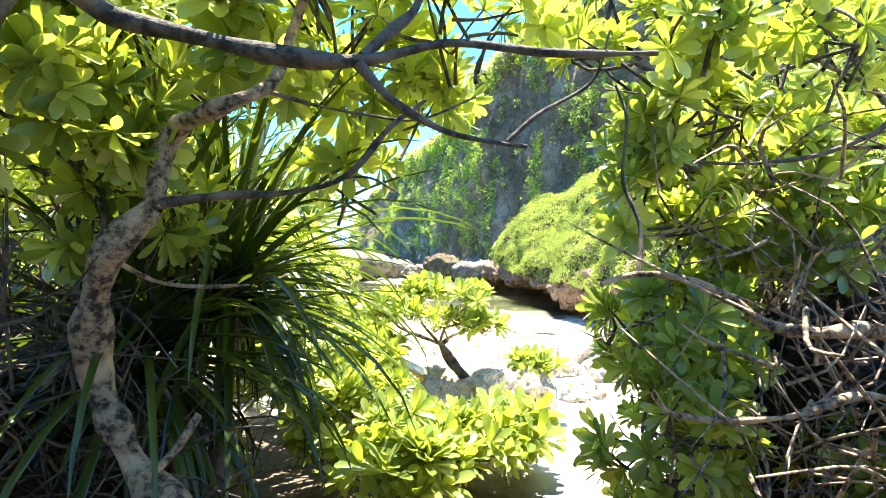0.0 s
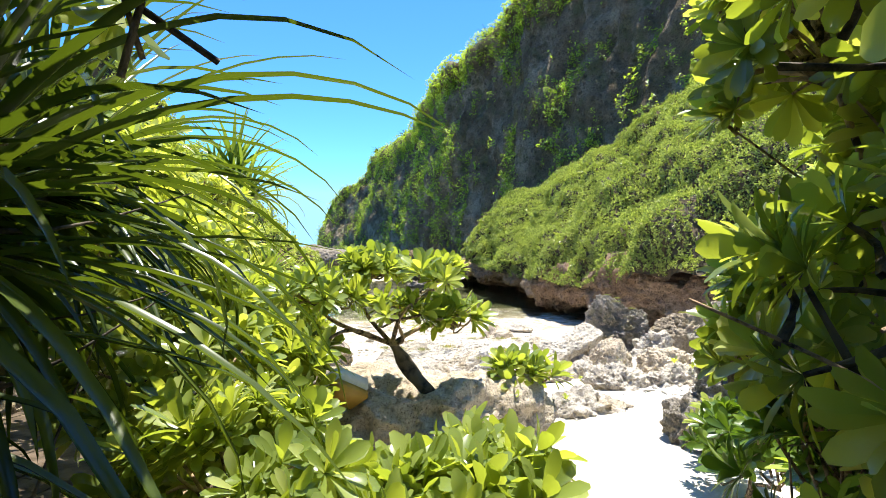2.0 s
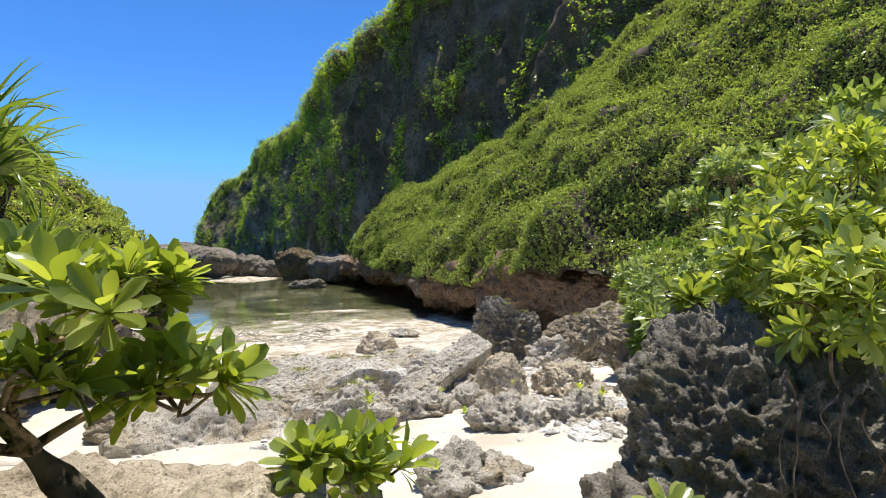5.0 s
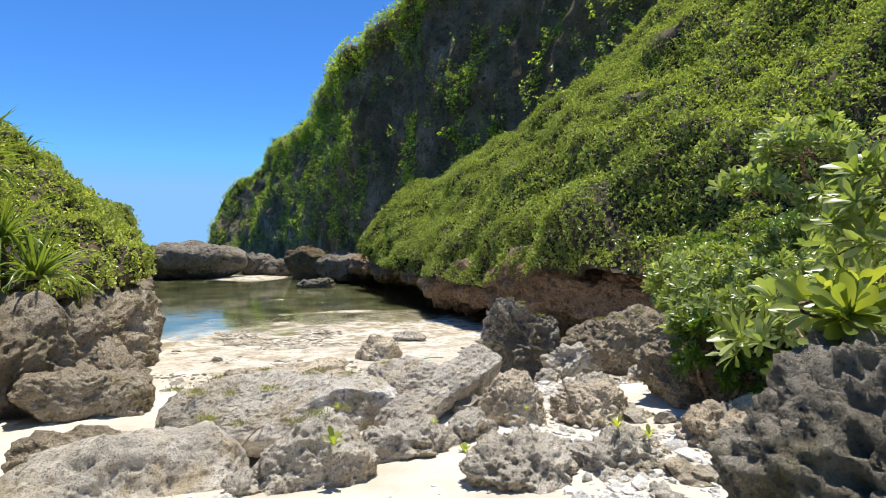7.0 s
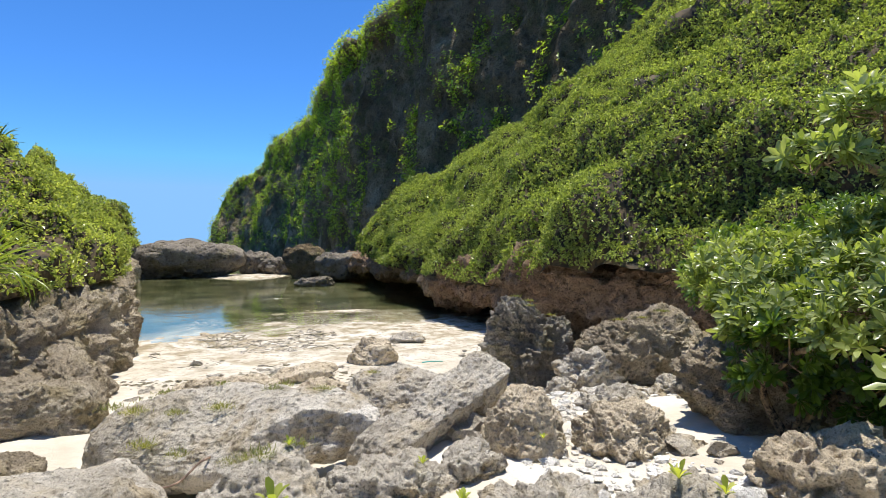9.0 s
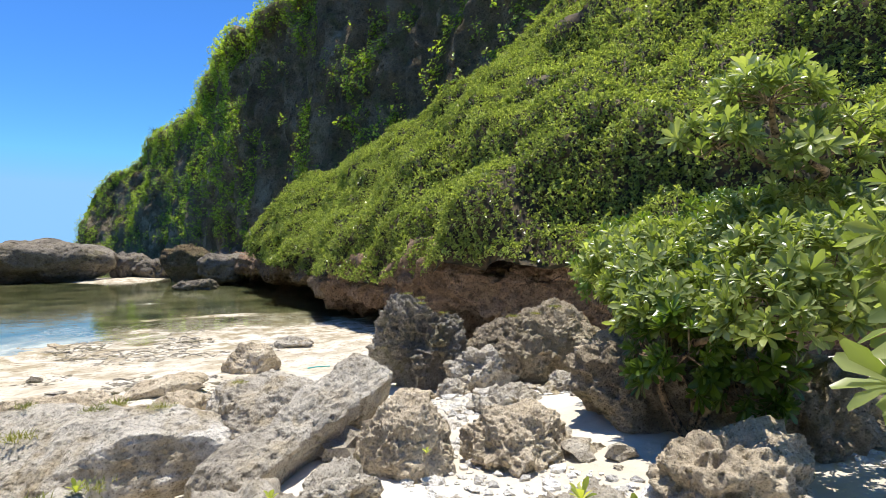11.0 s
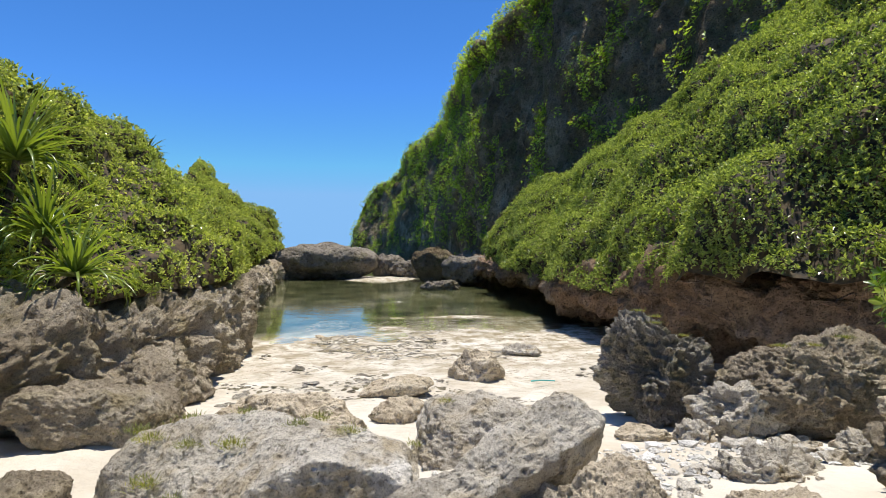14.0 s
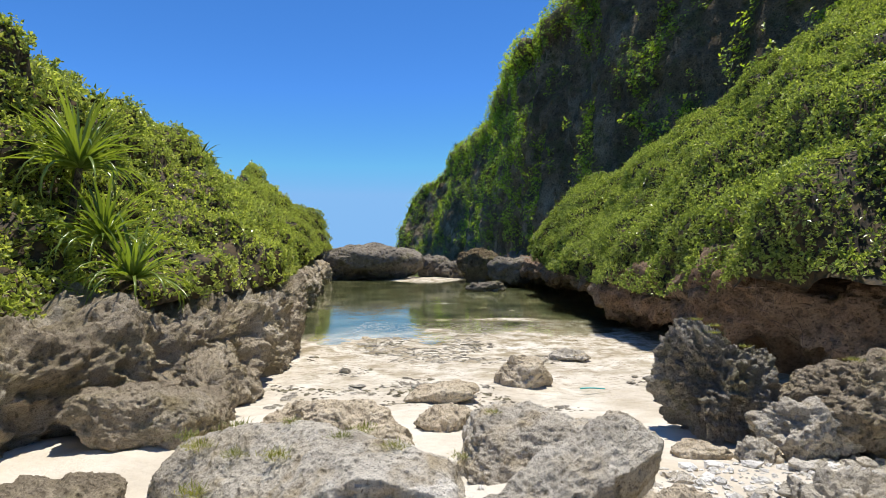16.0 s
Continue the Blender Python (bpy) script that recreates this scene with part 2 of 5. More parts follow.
def sand_material():
    m, nt, ln, sh = nodes_of("sand")
    base = ramp(nt, ln, noise_node(nt, ln, 0.9, 6, 0.6), [(0.3, (0.50, 0.43, 0.33)), (0.5, (0.62, 0.56, 0.46)), (0.7, (0.72, 0.67, 0.58))])
    sep = nt.new("ShaderNodeSeparateXYZ")
    tc = nt.new("ShaderNodeTexCoord")
    ln.new(tc.outputs["Object"], sep.inputs[0])
    mr = nt.new("ShaderNodeMapRange")
    mr.inputs[1].default_value, mr.inputs[2].default_value = 14.0, 22.0
    ln.new(sep.outputs[1], mr.inputs[0])
    weed = ramp(nt, ln, noise_node(nt, ln, 1.7, 6, 0.7), [(0.44, (0, 0, 0)), (0.6, (1, 1, 1))])
    wet = blend(nt, ln, 1.0, weed, mr.outputs[0], "MULTIPLY")
    col = blend(nt, ln, wet, base, (0.27, 0.22, 0.13))
    streak, grain = nt.new("ShaderNodeMapping"), nt.new("ShaderNodeTexNoise")
    streak.inputs["Scale"].default_value = (1.0, 3.0, 1.0)
    grain.inputs["Scale"].default_value, grain.inputs["Detail"].default_value, grain.inputs["Roughness"].default_value = 3.2, 9, 0.78
    ln.new(tc.outputs["Object"], streak.inputs[0])
    ln.new(streak.outputs[0], grain.inputs["Vector"])
    lines = ramp(nt, ln, grain.outputs["Fac"], [(0.54, (0, 0, 0)), (0.58, (0.9, 0.9, 0.9))])
    flat = nt.new("ShaderNodeMapRange")
    flat.inputs[1].default_value, flat.inputs[2].default_value = 15.5, 18.5
    ln.new(sep.outputs[1], flat.inputs[0])
    col = blend(nt, ln, blend(nt, ln, 1.0, lines, flat.outputs[0], "MULTIPLY"), col, (0.24, 0.19, 0.125))
    mz = nt.new("ShaderNodeMapRange")
    mz.inputs[1].default_value, mz.inputs[2].default_value = -0.12, -0.24
    ln.new(sep.outputs[2], mz.inputs[0])
    col = blend(nt, ln, mz.outputs[0], col, ramp(nt, ln, noise_node(nt, ln, 0.55, 5), [(0.35, (0.022, 0.03, 0.012)), (0.52, (0.065, 0.07, 0.03)), (0.75, (0.2, 0.18, 0.10))]))
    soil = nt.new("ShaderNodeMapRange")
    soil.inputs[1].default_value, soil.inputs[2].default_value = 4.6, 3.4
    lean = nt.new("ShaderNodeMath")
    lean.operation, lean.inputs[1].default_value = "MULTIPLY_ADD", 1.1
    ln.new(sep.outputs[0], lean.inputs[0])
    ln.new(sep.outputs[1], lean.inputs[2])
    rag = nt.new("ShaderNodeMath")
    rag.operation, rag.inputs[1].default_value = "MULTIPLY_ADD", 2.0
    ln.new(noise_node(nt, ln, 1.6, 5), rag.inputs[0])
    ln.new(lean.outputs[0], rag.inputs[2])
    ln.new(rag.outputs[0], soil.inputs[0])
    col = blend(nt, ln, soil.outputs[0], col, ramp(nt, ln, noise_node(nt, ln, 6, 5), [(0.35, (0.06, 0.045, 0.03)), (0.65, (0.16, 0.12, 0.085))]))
    ln.new(col, sh.inputs["Base Color"])
    sh.inputs["Roughness"].default_value = 0.95
    sh.inputs["Specular IOR Level"].default_value = 0.15
    n = bump(nt, ln, noise_node(nt, ln, 5, 6), 0.7, 0.06)
    n = bump(nt, ln, noise_node(nt, ln, 60, 5, 0.7), 0.6, 0.012, n)
    ln.new(n, sh.inputs["Normal"])
    return m


def water_material():
    m, nt, ln, sh = nodes_of("pool_water")
    sh.inputs["Base Color"].default_value = (0.86, 0.93, 0.88, 1)
    sh.inputs["Transmission Weight"].default_value, sh.inputs["IOR"].default_value, sh.inputs["Roughness"].default_value = 1.0, 1.33, 0.015
    ln.new(bump(nt, ln, noise_node(nt, ln, 1.8, 4), 0.16, 0.05), sh.inputs["Normal"])
    return m


def sea_material():
    m, nt, ln, sh = nodes_of("sea_water")
    sh.inputs["Base Color"].default_value, sh.inputs["Roughness"].default_value = (0.01, 0.06, 0.12, 1), 0.12
    ln.new(bump(nt, ln, noise_node(nt, ln, 0.4, 4), 0.4, 0.4), sh.inputs["Normal"])
    return m


SAND, WATER, SEA = sand_material(), water_material(), sea_material()

# ---- ground ----
WATER_Z = -0.15
SLOPE_Y = [-30, 0, 4, 6.5, 8.5, 9.5, 12, 14, 16, 20, 24, 27, 32, 45, 54, 60, 80, 120]
SLOPE_Z = [1.5, 1.5, 1.42, 1.33, 1.13, 1.02, 0.60, 0.27, 0.04, -0.06, -0.14, -0.24, -0.5, -0.65, -0.35, -0.1, -1.0, -4]


def ground_z(x, y):
    x, y = np.atleast_1d(np.asarray(x, float)), np.atleast_1d(np.asarray(y, float))
    z = np.interp(y - 0.25 * np.clip(x, -4, 4) * (y > 18), SLOPE_Y, SLOPE_Z)
    p = np.stack([x, y, np.zeros_like(x)], 1)
    z = z + 0.05 * fbm(p * 0.7, 3, 3) + 0.018 * fbm(p * 3.5, 3, 5)
    z = z - 0.36 * np.clip((1.4 - x) / 1.2, 0, 1) * np.exp(-((y - 10.4) / 1.7) ** 2)
    z = z + 0.45 * np.exp(-((x + 2.0) / 3.2) ** 2 - ((y - 53) / 2.6) ** 2)
    z = z + 0.44 * np.exp(-((x + 0.2) / 2.8) ** 2 - ((y - 35) / 0.9) ** 2) + 0.16 * np.exp(-((x - 2.2) / 2.4) ** 2 - ((y - 28.5) / 0.7) ** 2)
    far = np.clip((np.hypot(x, y - 20) - 75) / 60, 0, 1)
    return z * (1 - far) - 6 * far


def axis_steps(lo, hi, fine_lo, fine_hi, step, ratio=1.25):
    mid = list(np.arange(fine_lo, fine_hi + step / 2, step))
    a, d = [fine_lo], step
    while a[-1] > lo:
        d *= ratio
        a.append(a[-1] - d)
    b, d = [fine_hi], step
    while b[-1] < hi:
        d *= ratio
        b.append(b[-1] + d)
    return np.array(a[:0:-1] + mid + b[1:])


gx, gy = axis_steps(-3000, 3000, -5, 8, 0.11), axis_steps(-3000, 3000, -1, 30, 0.11)
GX, GY = np.meshgrid(gx, gy, indexing="ij")
gv = np.stack([GX.ravel(), GY.ravel(), ground_z(GX.ravel(), GY.ravel())], 1)
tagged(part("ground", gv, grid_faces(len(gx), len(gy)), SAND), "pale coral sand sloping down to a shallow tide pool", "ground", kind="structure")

wx, wy = np.linspace(-26, 14, 60), np.linspace(16, 75, 80)
WX, WY = np.meshgrid(wx, wy, indexing="ij")
pool = part("water", np.stack([WX.ravel(), WY.ravel(), np.full(WX.size, WATER_Z)], 1), grid_faces(60, 80), WATER)
pool.visible_shadow = False
tagged(pool, "clear shallow green tide pool over sand", "water", kind="structure")
sx, sy = axis_steps(-3000, 3000, -100, 100, 20), axis_steps(75, 4000, 75, 200, 10)
SX, SY = np.meshgrid(sx, sy, indexing="ij")
tagged(part("sea", np.stack([SX.ravel(), SY.ravel(), np.full(SX.size, WATER_Z - 0.02)], 1), grid_faces(len(sx), len(sy)), SEA), "deep blue open sea beyond the rocks", "sea", kind="structure")


# ---- sheets of rock: cliff, ledge, walls ----
def rock_sheet(name, lines, cols, rows, material, amp, scale, seed, label, category, pits=0.0, pit_scale=1.0, stretch=(1, 1, 1), group="", fine=0.0):
    g = surface(rows, cols, lines)
    n = normals_of(g)
    p = g.reshape(-1, 3)
    q = p * np.array(stretch)
    d = amp * (0.7 * fbm(q * scale, 6, seed, 0.55) + 0.45 * ridged(q * scale * 1.7, 5, seed + 2))
    if pits:
        d = d - pits * np.clip(1 - cells(q * pit_scale, seed) / 0.55, 0, 1) + 0.4 * pits * fbm(q * pit_scale * 2, 3, seed + 9)
    if fine:
        d = d + fine * (0.8 * ridged(q * 4.5, 4, seed + 13, 0.7) - 1.2 * np.clip(1 - cells(q * 6.0, seed + 15) / 0.55, 0, 1))
    v = p + n.reshape(-1, 3) * d[:, None]
    tagged(part(name, v, grid_faces(*g.shape[:2]), material), label, category, group, "structure")
    return v.reshape(g.shape), n


RIDGE = [(36, 0, 29), (29, 14, 28.5), (19, 30, 26), (12.5, 44, 24.5), (9.6, 53, 22.0), (7.3, 60, 21.9), (6.4, 72, 22.0), (5.66, 85, 20.8), (3.84, 95, 20.7), (5.2, 101, 19.0), (2.7, 105, 20.8), (0.15, 112, 21.4), (-2.8, 120, 17.6), (-9.2, 128, 13.0), (-12.9, 135, 3.6)]
FOOT = [(28, -3), (22, 11), (14.5, 26), (9.6, 40), (6.9, 49), (4.9, 56), (4.0, 68), (2.9, 81), (0.9, 91), (2.9, 97), (-0.4, 101), (-4.4, 109), (-8.4, 117), (-13.6, 126), (-15.6, 133)]
cliff_lines = [[(x + 14, y + 8, z + 2.5) for x, y, z in RIDGE], RIDGE]
for f, back in ((0.86, 0.25), (0.62, 0.55), (0.34, 0.84), (0.12, 0.97), (-0.12, 1.03)):
    cliff_lines.append([(rx + (fx - rx) * back, ry + (fy - ry) * back, rz * f) for (rx, ry, rz), (fx, fy) in zip(RIDGE, FOOT)])
cliff_g, cliff_n = rock_sheet("cliff", cliff_lines, 560, 170, CLIFF_ROCK, 1.15, 0.24, 11, "tall dark grey limestone cliff hung with green plants", "cliff", 0.6, 0.6, (1, 1, 0.3))

LEDGE = [(14.5, 2.0), (11.6, 8.0), (8.7, 13.5), (6.9, 17.3), (5.85, 20.5), (5.75, 26), (5.6, 34), (5.5, 41), (5.0, 48), (3.8, 56)]
ledge_lines = []
for out, z in ((5.5, 3.6), (2.0, 2.25), (0.45, 1.85), (-0.05, 1.4), (0.05, 0.95), (0.8, 0.62), (2.6, 0.5), (3.0, 0.1), (3.1, -0.4)):
    ledge_lines.append([(x + out * (min(1, max(0.12, (y - 17.5) / 5)) if z < 0.9 else 1), y + 0.25 * out, z * (1 + 0.3 * min(1, max(0, (23 - y) / 8)))) for x, y in LEDGE])
ledge_g, ledge_n = rock_sheet("rock_ledge", ledge_lines, 520, 120, LEDGE_ROCK, 0.6, 0.42, 23, "brown undercut limestone ledge below the bushes", "rock ledge", 0.24, 1.9, fine=0.05)

LWALL = [(-4.6, 5.5), (-4.2, 8.5), (-3.7, 11.5), (-3.25, 14.0), (-2.95, 16.4), (-3.1, 19.5), (-3.9, 23.5), (-5.2, 28), (-6.9, 36), (-9.0, 46), (-10.8, 55), (-11.8, 60)]
def wall_lines(edge):
    lines = []
    for out, z in ((4.5, 3.0), (1.6, 1.95), (0.5, 1.6), (0.08, 1.25), (0.0, 0.8), (-0.02, 0.3), (0.1, -0.5)):
        lines.append([(x - out, y - 0.1 * out, z * (1 if y < 24 else 0.85)) for x, y in edge])
    return lines[::-1]


lwall_g, lwall_n = rock_sheet("rock_wall", wall_lines(LWALL[:8]), 620, 210, WALL_ROCK, 0.5, 0.5, 37, "pitted grey-brown coral rock wall below green bushes", "rock wall", 0.12, 2.6, fine=0.045)
rock_sheet("rock_wall", wall_lines(LWALL[6:]), 240, 100, WALL_ROCK, 0.5, 0.5, 38, "low pitted rock wall along the far side of the pool", "rock wall", 0.12, 2.6)


# ---- boulders ----
BALLS = {}
ROCK_TOPS = []


def top_z(x, y):
    """The height of the ground or the boulder at a place."""
    z = float(ground_z(x, y)[0])
    for v in ROCK_TOPS:
        d = np.hypot(v[:, 0] - x, v[:, 1] - y)
        near = v[d < 0.08, 2]
        if len(near):
            z = max(z, float(near.max()))
    return z



def ball(sub):
    if sub not in BALLS:
        bm = bmesh.new()
        bmesh.ops.create_icosphere(bm, subdivisions=sub, radius=1)
        BALLS[sub] = (np.array([v.co[:] for v in bm.verts]), np.array([[v.index for v in f.verts] for f in bm.faces]))
        bm.free()
    return BALLS[sub]


def rock(label, at, size, turn=(0, 0, 0), seed=1, material=None, power=2.6, sub=5, rough=0.2, pits=0.05, pit_scale=5.0, cuts=7, depth=0.78, category="boulder", group="boulders on the beach", name="boulder", lean=0.0, under=0.28, taper=0.0):
    """A limestone boulder: a block rounded, cut by planes, then worn and pitted. at is its middle, size its half extents."""
    n, f = ball(sub)
    s = np.array(size, float)
    rng = np.random.RandomState(seed)
    p = n / (np.abs(n) ** power).sum(1, keepdims=True) ** (1 / power)
    for _ in range(cuts):
        d = rng.normal(size=3)
        d /= np.linalg.norm(d)
        over = np.clip(p @ d - rng.uniform(depth, depth + 0.2), 0, None)
        p = p - over[:, None] * d * 0.9
    p = p * s
    p[:, 0] += lean * p[:, 2]
    p[:, :2] *= (1 - taper * np.clip(p[:, 2] / s[2], 0, 1))[:, None]
    p[:, :2] *= (1 - under * np.clip(-p[:, 2] / s[2], 0, 1))[:, None]
    m = s.mean()
    p = p + n * (m * rough * fbm(p * (1.1 / m) + seed * 3.7, 3, seed))[:, None]
    fine = 0.5 * rough * m * fbm(p * (3.0 / m), 4, seed + 4, 0.6)
    hole = pits * np.clip(1 - cells(p * pit_scale + seed, seed) / 0.6, 0, 1)
    small = 0.6 * pits * np.clip(1 - cells(p * pit_scale * 2.4 + seed, seed + 3) / 0.5, 0, 1)
    p = p + n * (0.35 * fine - hole - small + 0.75 * pits * ridged(p * pit_scale * 0.9, 4, seed + 8, 0.62))[:, None]
    ob = new(name, mesh_of(name, p, f, material or ROCK_GREY))
    ob.matrix_world = pose(*at, *turn)
    m3 = np.array(pose(*at, *turn))
    ROCK_TOPS.append(p @ m3[:3, :3].T + m3[:3, 3])
    return tagged(ob, label, category, group)


rock("large long grey boulder with tufts of grass on top", (-0.27, 10.66, 0.86), (1.52, 0.6, 0.4), (4, -8, -33), 3, ROCK_GREY, 2.8, 7, 0.13, 0.016, 9, 8, under=0.5)
rock("leaning grey slab of rock with a sharp upper edge", (1.4, 10.06, 1.0), (0.84, 0.2, 0.42), (26, -17, 32), 5, ROCK_GREY, 5.5, 7, 0.1, 0.018, 10, 3, 0.9, under=0.0)
rock("broad grey boulder joined to the leaning slab", (1.8, 12.05, 0.54), (1.0, 0.74, 0.45), (4, 3, 8), 8, ROCK_GREY, 2.6, 7, 0.2, 0.03, 7, 12, 0.68, under=0.1)
rock("rounded tan boulder full of small holes", (1.98, 9.45, 1.08), (0.34, 0.34, 0.38), (0, 0, 20), 12, ROCK_TAN, 2.7, 7, 0.15, 0.022, 11, 8)
rock("low pitted tan boulder on white sand", (2.68, 9.2, 1.06), (0.38, 0.33, 0.3), (0, 0, 12), 14, ROCK_TAN, 2.6, 7, 0.22, 0.032, 9, 8)
rock("spiky dark grey coral rock with green growth", (4.2, 13.9, 0.72), (0.84, 0.74, 0.95), (0, 6, 25), 17, ROCK_DARK, 3.2, 7, 0.3, 0.085, 9, 9, 0.74, lean=-0.1, taper=0.28, under=0.0)
rock("wide rough grey-brown boulder below the ledge", (5.55, 12.9, 0.92), (1.2, 0.9, 0.74), (0, 0, -10), 19, WALL_ROCK, 2.3, 7, 0.22, 0.05, 8, 9, 0.72, taper=0.2)
rock("grey boulder split in two with weeds growing in it", (-0.02, 8.52, 1.0), (0.46, 0.4, 0.46), (0, 0, 10), 22, ROCK_GREY, 2.7, 7, 0.24, 0.03, 9, 8)
rock("low flat grey boulder in white sand", (0.8, 8.85, 1.02), (0.42, 0.26, 0.22), (0, 4, -8), 25, ROCK_GREY, 2.7, 6, 0.24, 0.05, 7, 7)
rock("squat pitted grey boulder in white sand", (1.3, 7.85, 1.18), (0.36, 0.34, 0.27), (0, 0, 40), 201, ROCK_GREY, 2.6, 6, 0.26, 0.05, 8, 8)
rock("rough grey boulder with seedlings beside it", (1.95, 7.72, 1.2), (0.3, 0.28, 0.24), (0, 0, -15), 202, ROCK_GREY, 2.6, 6, 0.26, 0.05, 8, 8)
rock("small worn grey stone beside the split boulder", (-0.45, 8.3, 1.08), (0.12, 0.1, 0.14), (0, 0, 15), 203, ROCK_GREY, 2.7, 5, 0.24, 0.03, 10, 6)
rock("white lump of coral beside the split boulder", (-0.65, 8.02, 1.1), (0.22, 0.17, 0.11), (0, 0, -15), 204, CORAL, 2.6, 5, 0.24, 0.03, 10, 6)
rock("low knobbly grey boulder in white sand", (1.62, 8.42, 1.0), (0.3, 0.26, 0.22), (0, 0, 30), 26, ROCK_GREY, 2.6, 6, 0.28, 0.05, 7, 7)
rock("low rough grey boulder in white sand", (2.3, 8.12, 1.02), (0.4, 0.3, 0.22), (0, 0, 18), 27, ROCK_GREY, 2.6, 6, 0.28, 0.06, 7, 7)
rock("small reddish boulder standing on the flat beach", (2.05, 17.45, 0.2), (0.56, 0.42, 0.48), (0, 4, 10), 30, ROCK_TAN, 2.4, 6, 0.2, 0.03, 7, 9, 0.7, taper=0.42, under=0.0)
rock("flat tan slab lying on the sand", (0.55, 16.2, 0.14), (0.62, 0.36, 0.16), (0, -6, 12), 33, ROCK_TAN, 2.8, 5, 0.14, 0.03, 6, 6)
rock("brown angular boulder on the sand", (-0.4, 12.75, 0.58), (0.95, 0.52, 0.42), (0, 10, -14), 36, ROCK_TAN, 2.6, 7, 0.22, 0.035, 6, 12, 0.66)
rock("small pitted boulder on bare sand", (0.45, 6.65, 1.32), (0.36, 0.28, 0.2), (0, 0, 15), 39, ROCK_GREY, 2.6, 5, 0.22, 0.05, 8, 6)
rock("flat pale slab lying on sand", (3.35, 12.6, 0.52), (0.36, 0.2, 0.1), (0, 0, 5), 101, ROCK_TAN, 2.8, 5, 0.15, 0.03, 7, 6)
rock("white worn lump of coral on the sand", (3.8, 12.3, 0.6), (0.24, 0.2, 0.18), (0, 0, 30), 102, ROCK_GREY, 2.5, 5, 0.25, 0.04, 9, 6)
rock("jagged grey rock beside the spiky rock", (4.5, 12.6, 0.75), (0.5, 0.4, 0.32), (0, 0, 12), 103, ROCK_GREY, 2.6, 6, 0.28, 0.06, 6, 7)
rock("low grey rock sunk in sand", (3.6, 10.8, 0.82), (0.36, 0.28, 0.17), (0, 0, -20), 104, ROCK_GREY, 2.6, 6, 0.28, 0.06, 6, 7)
rock("grey rubble rock on the bank", (4.75, 11.2, 0.85), (0.36, 0.3, 0.2), (0, 0, 25), 105, ROCK_GREY, 2.6, 6, 0.28, 0.06, 6, 7)
rock("grey-brown rock under the ledge", (5.7, 11.5, 1.0), (0.5, 0.4, 0.36), (0, 0, 0), 106, ROCK_TAN, 2.6, 6, 0.28, 0.06, 6, 7)
rock("small tan stone beside the slab", (0.75, 14.0, 0.32), (0.42, 0.3, 0.26), (0, 0, 40), 107, ROCK_TAN, 2.7, 5, 0.2, 0.04, 7, 7)
rock("grey stone wedged between boulders", (1.35, 9.0, 1.1), (0.22, 0.2, 0.16), (0, 0, 10), 108, ROCK_GREY, 2.6, 5, 0.25, 0.04, 8, 6)
rock("brown rock block at the foot of the wall", (-2.75, 14.4, 0.45), (0.55, 0.7, 0.55), (0, 0, 15), 109, WALL_ROCK, 2.8, 6, 0.24, 0.08, 4, 7)
rock("small dark stone lying on the beach", (-1.55, 18.4, 0.0), (0.13, 0.1, 0.09), (0, 0, 0), 110, ROCK_DARK, 2.5, 4, 0.25, 0.02, 12, 5)
rock("pale lump of worn rock on the flat beach", (3.5, 20.2, 0.0), (0.5, 0.4, 0.2), (0, 0, 0), 111, ROCK_GREY, 2.5, 5, 0.25, 0.04, 7, 5)


# ---- plants: helpers ----
def sample_sheet(g, n, seed, lo=0.0, hi=1.0):
    """Random places on a sheet of points, spread by area, with normals."""
    rng = np.random.RandomState(seed)
    a = np.linalg.norm(np.cross(g[1:, :-1] - g[:-1, :-1], g[:-1, 1:] - g[:-1, :-1]), axis=2).ravel()
    c = rng.choice(len(a), n, p=a / a.sum())
    i, j = c // (g.shape[1] - 1), c % (g.shape[1] - 1)
    u, v = rng.rand(n, 1), rng.rand(n, 1)
    p = (g[i, j] * (1 - u) + g[i + 1, j] * u) * (1 - v) + (g[i, j + 1] * (1 - u) + g[i + 1, j + 1] * u) * v
    nn = normals_of(g)[i, j]
    return p, nn


def unit(v):
    return v / (np.linalg.norm(v, axis=1, keepdims=True) + 1e-9)


def small_leaves(name, places, outward, size, material, seed, parent=None, wide=0.5, upright=0.35):
    """Many folded leaves, each of two triangles about its rib."""
    rng = np.random.RandomState(seed)
    n = len(places)
    nrm = unit(outward + rng.normal(scale=0.55, size=(n, 3)) + np.array([0, 0, upright]))
    ax = unit(np.cross(nrm, rng.normal(size=(n, 3))))
    side = np.cross(nrm, ax)
    L = (size * rng.uniform(0.6, 1.35, n))[:, None]
    W = L * wide * rng.uniform(0.7, 1.2, n)[:, None]
    base, tip = places - ax * L * 0.5, places + ax * L * 0.5 - nrm * L * 0.12
    mid = places + nrm * L * 0.02
    v = np.stack([base, mid + side * W * 0.5 + nrm * W * 0.18, tip, mid - side * W * 0.5 + nrm * W * 0.18], 1).reshape(-1, 3)
    k = np.arange(n)[:, None] * 4
    f = np.concatenate([k + [0, 1, 2], k + [0, 2, 3]])
    return part(name, v, f, material, parent, smooth=False)


